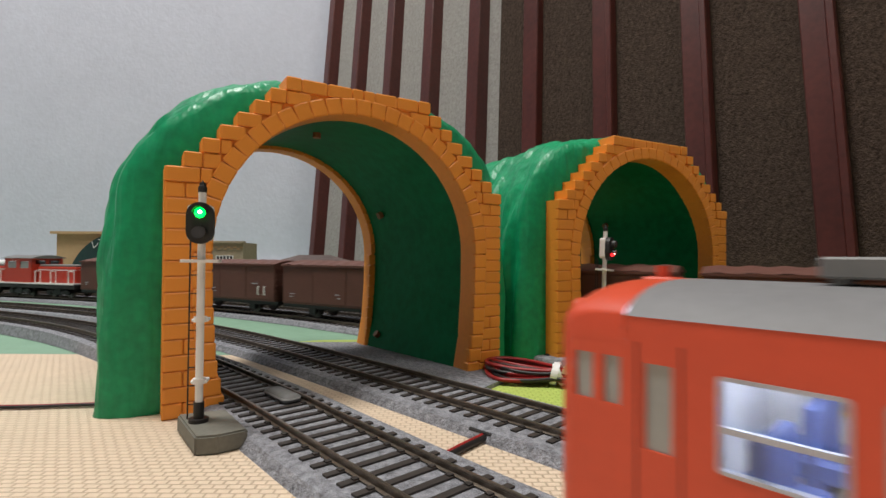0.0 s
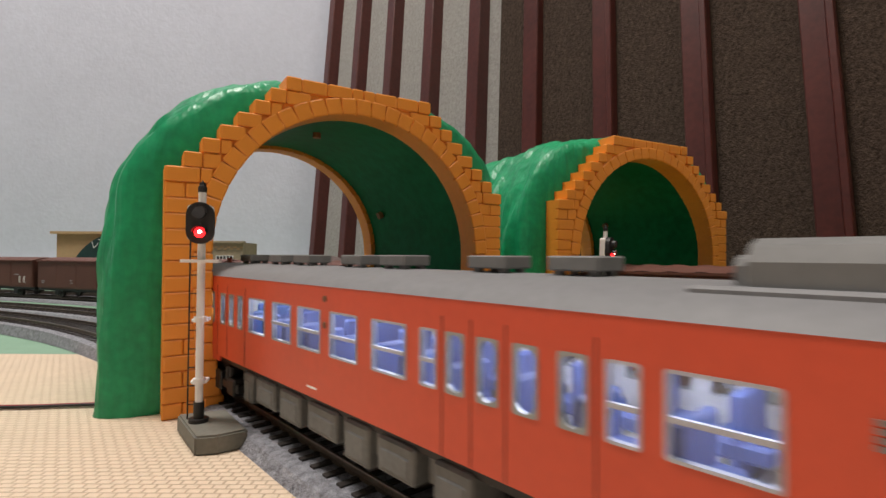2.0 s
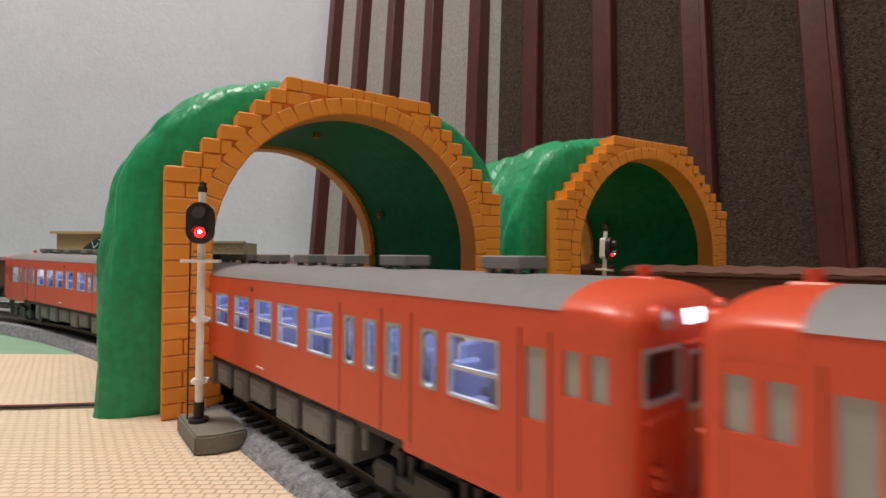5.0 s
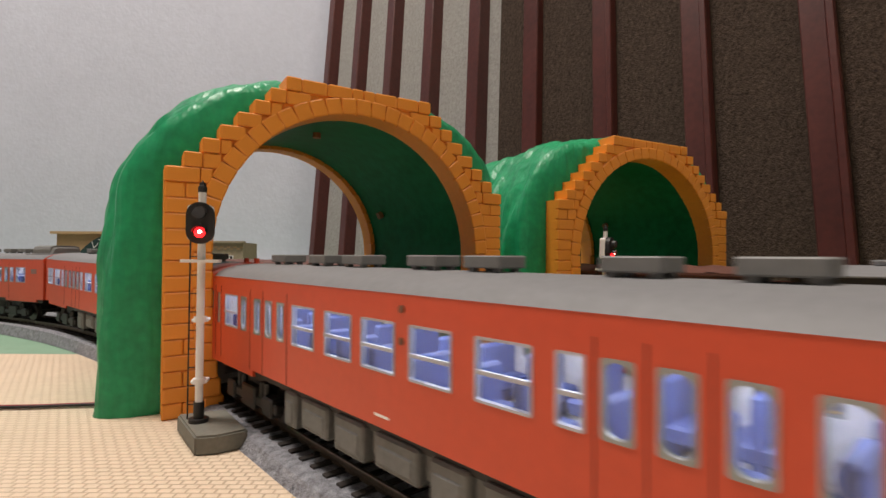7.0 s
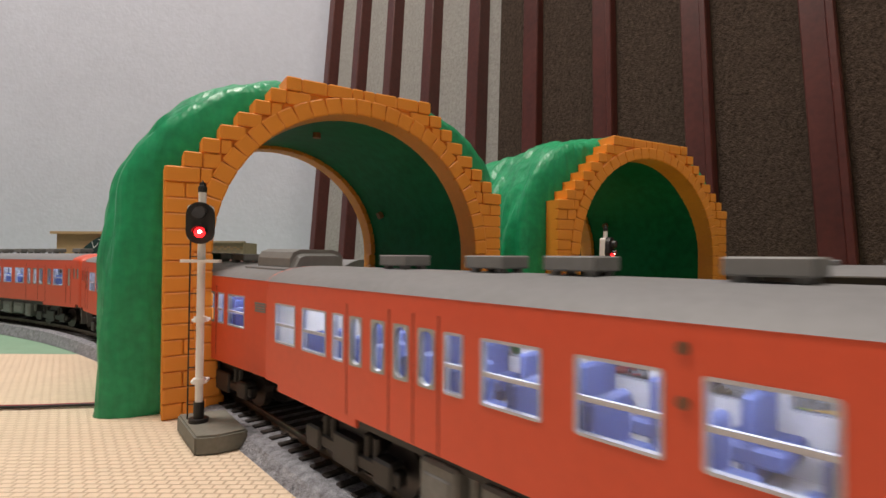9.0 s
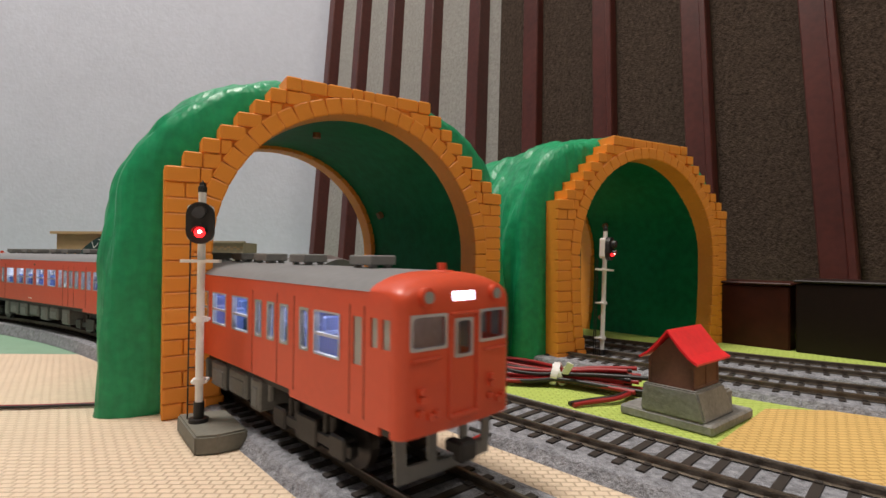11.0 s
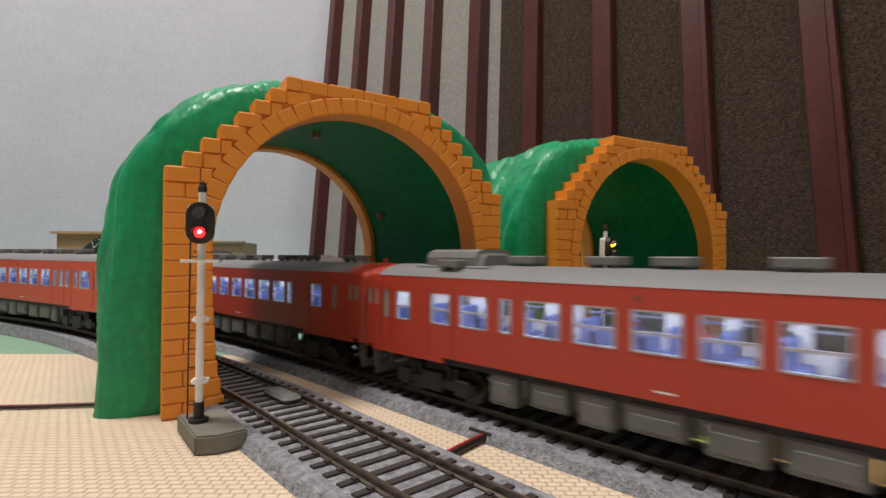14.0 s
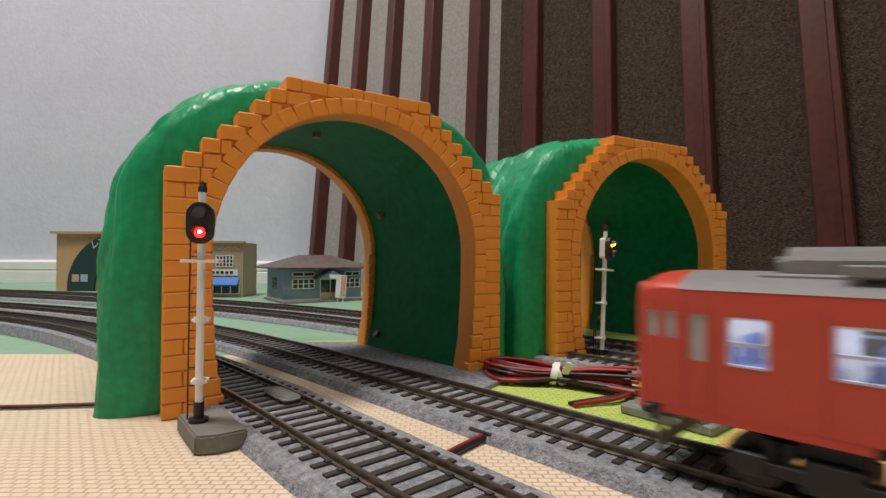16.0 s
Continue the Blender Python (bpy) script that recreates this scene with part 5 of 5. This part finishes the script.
def wagon():
    car = thing("freight_wagon", "brown covered freight wagon with sliding doors and ribbed roof", "freight wagon", "brown freight wagons")
    hl = 6.45
    part("wagon_body", box((-1.62 * CM, -hl * CM, 0.98 * CM), (1.62 * CM, hl * CM, 3.82 * CM), 0.0005), M_WAGON, car, "brown wagon body")
    part("underframe", box((-1.4 * CM, -6.6 * CM, 0.72 * CM), (1.4 * CM, 6.6 * CM, 0.98 * CM)), M_BLACK, car)
    for side in (-1, 1):
        for k, (a, b) in enumerate(((-6.4, -3.25), (-3.2, -0.02), (0.02, 3.2), (3.25, 6.4))):
            off = 0.05 if k in (1, 2) else 0.02
            d = part("sliding_door", box(((side * 1.62 - off) * CM, a * CM, 1.12 * CM), ((side * 1.62 + off) * CM, b * CM, 3.66 * CM), 0.0003), M_WAGON, car, "flat brown sliding door")
        for y in (4.75, 5.45):
            bm = bmesh.new()
            add_tube(bm, [(side * 1.66 * CM, y * CM, 1.5 * CM), (side * 1.76 * CM, y * CM, 1.5 * CM), (side * 1.76 * CM, y * CM, 2.1 * CM), (side * 1.66 * CM, y * CM, 2.1 * CM)], 0.055 * CM, 6)
            part("grab_rail", bm, M_WHITE, car, "white grab rail")
        bm = bmesh.new()
        for y, z, w in ((-5.6, 1.7, 0.5), (-5.6, 1.5, 0.35), (-1.0, 1.8, 0.4), (-0.8, 1.55, 0.3), (3.9, 2.3, 0.7)):
            add_box(bm, ((side * 1.68 - 0.01) * CM, y * CM, z * CM), ((side * 1.68 + 0.01) * CM, (y + w) * CM, (z + 0.07) * CM))
        part("lettering_bar", bm, M_SILVER, car, "small pale lettering bars")
        part("eave", box((min(side * 1.6, side * 1.76) * CM, -hl * CM - 0.0006, 3.74 * CM), (max(side * 1.6, side * 1.76) * CM, hl * CM + 0.0006, 3.86 * CM)), M_WAGON, car)
    bm = bmesh.new()
    n = 60
    prev = None
    for i in range(n + 1):
        y = -hl + 2 * hl * i / n
        rib = 0.07 * (0.5 - 0.5 * math.cos(2 * math.pi * i / n * 10))
        ring = [bm.verts.new((x * CM, y * CM, (3.84 + 0.30 * (1 - (x / 1.72) ** 2) + rib) * CM)) for x in [-1.72 + 3.44 * k / 10 for k in range(11)]]
        if prev:
            for k in range(10):
                bm.faces.new((prev[k], prev[k + 1], ring[k + 1], ring[k]))
        prev = ring
    part("ribbed_roof", bm, M_WAGON, car, "brown ribbed roof", smooth=True)
    for end in (-1, 1):
        bm = bmesh.new()
        add_prism(bm, [(x * CM, z * CM) for x, z in [(-1.6, 3.8)] + [(-1.6 + 3.2 * k / 10, 3.84 + 0.28 * (1 - ((-1.6 + 3.2 * k / 10) / 1.72) ** 2)) for k in range(11)] + [(1.6, 3.8)]], (end * hl - 0.03) * CM, (end * hl + 0.03) * CM)
        for k in range(6):
            add_box(bm, (-1.5 * CM, (end * hl - 0.09) * CM, (1.3 + 0.42 * k) * CM), (1.5 * CM, (end * hl + 0.09) * CM, (1.42 + 0.42 * k) * CM))
        add_box(bm, (-0.1 * CM, (end * 6.75 - 0.35) * CM, 0.7 * CM), (0.1 * CM, (end * 6.75 + 0.35) * CM, 0.92 * CM))
        part("wagon_end", bm, M_WAGON, car, "brown ribbed wagon end")
    small_wheels(car, (-3.6, 3.6))
    return car


def van():
    car = thing("brake_van", "black van with pale grey roof and roof ventilators", "freight van", "black vans")
    part("deck", box((-1.5 * CM, -7.6 * CM, 0.75 * CM), (1.5 * CM, 7.6 * CM, 1.15 * CM), 0.0005), M_BLACK, car)
    part("van_body", box((-1.6 * CM, -2.4 * CM, 1.15 * CM), (1.6 * CM, 7.4 * CM, 3.85 * CM), 0.0005), M_BLACK, car, "black van body")
    bm = bmesh.new()
    add_prism(bm, [(x * CM, z * CM) for x, z in [(-1.75, 3.8)] + [(-1.75 + 3.5 * k / 12, 3.86 + 0.42 * (1 - ((-1.75 + 3.5 * k / 12) / 1.75) ** 2)) for k in range(13)] + [(1.75, 3.8)]], -2.6 * CM, 7.6 * CM)
    part("van_roof", bm, M_ROOF, car, "pale grey curved roof")
    for y in (1.6, 4.2):
        part("roof_vent", box((-0.4 * CM, (y - 0.5) * CM, 4.25 * CM), (0.4 * CM, (y + 0.5) * CM, 4.5 * CM), 0.0005), M_ROOF, car)
    small_wheels(car, (-4.5, 4.5))
    return car


def locomotive():
    car = thing("diesel_locomotive", "red centre-cab diesel locomotive with white lining and grey hoods", "locomotive")
    part("frame", box((-1.7 * CM, -8.9 * CM, 0.95 * CM), (1.7 * CM, 8.9 * CM, 1.42 * CM), 0.0005), M_BLACK, car)
    part("white_sole_band", box((-1.73 * CM, -8.7 * CM, 1.36 * CM), (1.73 * CM, 8.7 * CM, 1.50 * CM)), M_WHITE, car, "white band along the frame")
    for a, b in ((-8.2, -2.4), (2.4, 8.2)):
        hood = part("hood", box((-1.15 * CM, a * CM, 1.5 * CM), (1.15 * CM, b * CM, 3.2 * CM), 0.0012, 2), M_LOCORED, car, "red engine hood")
        part("hood_top", box((-1.05 * CM, (a + 0.1) * CM, 3.2 * CM), (1.05 * CM, (b - 0.1) * CM, 3.42 * CM), 0.001, 2), M_GREY, car, "grey hood top")
        part("hood_band", box((-1.17 * CM, a * CM, 2.82 * CM), (1.17 * CM, b * CM, 2.90 * CM)), M_WHITE, car, "white lining band")
        for k in range(5):
            y = a + 0.8 + k * 1.0
            part("hood_grille", box((-1.19 * CM, y * CM, 1.85 * CM), (1.19 * CM, (y + 0.6) * CM, 2.6 * CM)), M_LOCORED, car)
    bm = bmesh.new()
    holed(bm, [(-1.7, -0.3, 3.0, 3.75), (0.3, 1.7, 3.0, 3.75)], -2.2, 2.2, 1.5, 4.1, lambda a, b, d: Vector(((1.6 - 0.08 * d) * CM, a * CM, b * CM)))
    holed(bm, [(-1.7, -0.3, 3.0, 3.75), (0.3, 1.7, 3.0, 3.75)], -2.2, 2.2, 1.5, 4.1, lambda a, b, d: Vector(((-1.6 + 0.08 * d) * CM, a * CM, b * CM)))
    for y in (-2.2, 2.2):
        holed(bm, [(-1.2, -0.2, 3.45, 3.9), (0.2, 1.2, 3.45, 3.9)], -1.6, 1.6, 1.5, 4.1, lambda a, b, d: Vector((a * CM, (y - math.copysign(0.08 * d, y)) * CM, b * CM)))
    bmesh.ops.recalc_face_normals(bm, faces=bm.faces[:])
    cab = part("cab", bm, M_LOCORED, car, "red centre cab")
    for x in (-1.55, 1.55):
        for y in (-1.0, 1.0):
            part("cab_window", box(((x - 0.02) * CM, (y - 0.68) * CM, 3.02 * CM), ((x + 0.02) * CM, (y + 0.68) * CM, 3.73 * CM)), M_LENS, cab)
    bm = bmesh.new()
    add_prism(bm, [(x * CM, z * CM) for x, z in [(-1.7, 4.05)] + [(-1.7 + 3.4 * k / 10, 4.12 + 0.3 * (1 - ((-1.7 + 3.4 * k / 10) / 1.7) ** 2)) for k in range(11)] + [(1.7, 4.05)]], -2.5 * CM, 2.5 * CM)
    part("cab_roof", bm, M_GREY, car, "grey cab roof")
    for side in (-1, 1):
        for y in (-8.3, -5.6, -3.2, 3.2, 5.6, 8.3):
            bm = bmesh.new()
            add_tube(bm, [(side * 1.62 * CM, (y - 0.4) * CM, 1.45 * CM), (side * 1.62 * CM, (y - 0.4) * CM, 2.75 * CM), (side * 1.62 * CM, (y + 0.4) * CM, 2.75 * CM), (side * 1.62 * CM, (y + 0.4) * CM, 1.45 * CM)], 0.06 * CM, 6)
            part("handrail", bm, M_WHITE, car, "white handrail")
    for y in (-6.0, 0.0, 6.0):
        bogie(car, y)
    return car


loco = locomotive()
w0 = wagon()
v0 = van()
freight = [w0] + [copy_thing(w0, Matrix()) for i in range(12)]
vans = [v0] + [copy_thing(v0, Matrix()) for i in range(2)]


# ---- what moves ----
FREIGHT_LINE = Line([(203, -93), (143, -55), (83, -17), (48, 4.5), (30.5, 14), (17.7, 20.8), (13.2, 24.0), (8.2, 27.8), (2.2, 31), (-5.5, 35.6), (-12, 40.0), (-21, 45.6), (-37, 53.2), (-51, 58.4)] + arc_on(-51, 58.4, 161, 110, 160, 16))
CAR, BODY_LEN = 21.66 * CM, 21.15 * CM
WAGON = 14.05 * CM
FREIGHT_0 = 2.805
STAMPS = [i * 0.25 for i in range(65)]


def ride(car, line, mid_of_t, length, turned):
    """Keys a car whose two bogies follow a line."""
    rows = []
    for t in STAMPS:
        mid = min(max(mid_of_t(t), 0.08), line.length - 0.08)
        a, b = line.at(mid + length * 0.33), line.at(mid - length * 0.33)
        d = a - b
        za, zb = line.lift(mid + length * 0.33), line.lift(mid - length * 0.33)
        tilt = math.degrees(math.atan2(za - zb, d.length)) * (-1 if turned else 1)
        rows.append((t, pose((a.x + b.x) / 2, (a.y + b.y) / 2, RAIL + (za + zb) / 2, tilt, 0, math.degrees(math.atan2(d.y, d.x)) - 90 + (180 if turned else 0))))
    walk(car, rows)


def head_1(t):
    return float(np.interp(t, (0.0, 1.0, 2.2, 3.3, 4.1, 6.5, 7.5, 8.5, 9.2, 11.3, 11.6, 11.9, 12.2, 12.5, 12.8, 14.6, 15.2, 16.0), (1.0045, 1.0884, 1.1875, 1.2828, 1.3507, 1.5373, 1.6175, 1.7017, 1.7563, 1.922, 1.9445, 1.9675, 1.988, 2.007, 2.030, 2.188, 2.254, 2.366)))


def head_2(t):
    if t < 12.2:
        return 1.2935 - 0.150 * (t - 12.2)
    return float(np.interp(t, (12.2, 12.5, 12.8, 13.0, 13.3, 14.0, 14.6, 15.2, 16.0), (1.2935, 1.2485, 1.2045, 1.1755, 1.1275, 1.0210, 0.9235, 0.8280, 0.7049)))


def motions():
    for i, car in enumerate(train_1):
        ride(car, LINE_1, lambda t: head_1(t) - BODY_LEN / 2 - i * CAR, BODY_LEN, i % 2 == 1)
    for i, car in enumerate(train_2):
        ride(car, LINE_2, lambda t: head_2(t) + BODY_LEN / 2 + i * 0.214, BODY_LEN, True)
    def gap(t):
        return FREIGHT_0 + WAGON / 0.8 * t
    ride(loco, FREIGHT_LINE, lambda t: gap(t) + 0.095, 0.18, False)
    for i, car in enumerate(freight):
        ride(car, FREIGHT_LINE, lambda t: gap(t) - WAGON * (i + 0.5), 0.13, True)
    for i, car in enumerate(vans):
        ride(car, FREIGHT_LINE, lambda t: gap(t) - WAGON * 13 - 0.08 - 0.165 * i, 0.15, False)
    for head, z0, z1, t in ((lamp_mask_1, 5.22, 5.76, 1.65), (lamp_mask_2, 5.70, 5.24, 12.3)):
        walk(head, [(0.0, pose(0, 0, z0 * CM)), (t, pose(0, 0, z0 * CM)), (t + 0.1, pose(0, 0, z1 * CM)), (16.0, pose(0, 0, z1 * CM))])


motions()
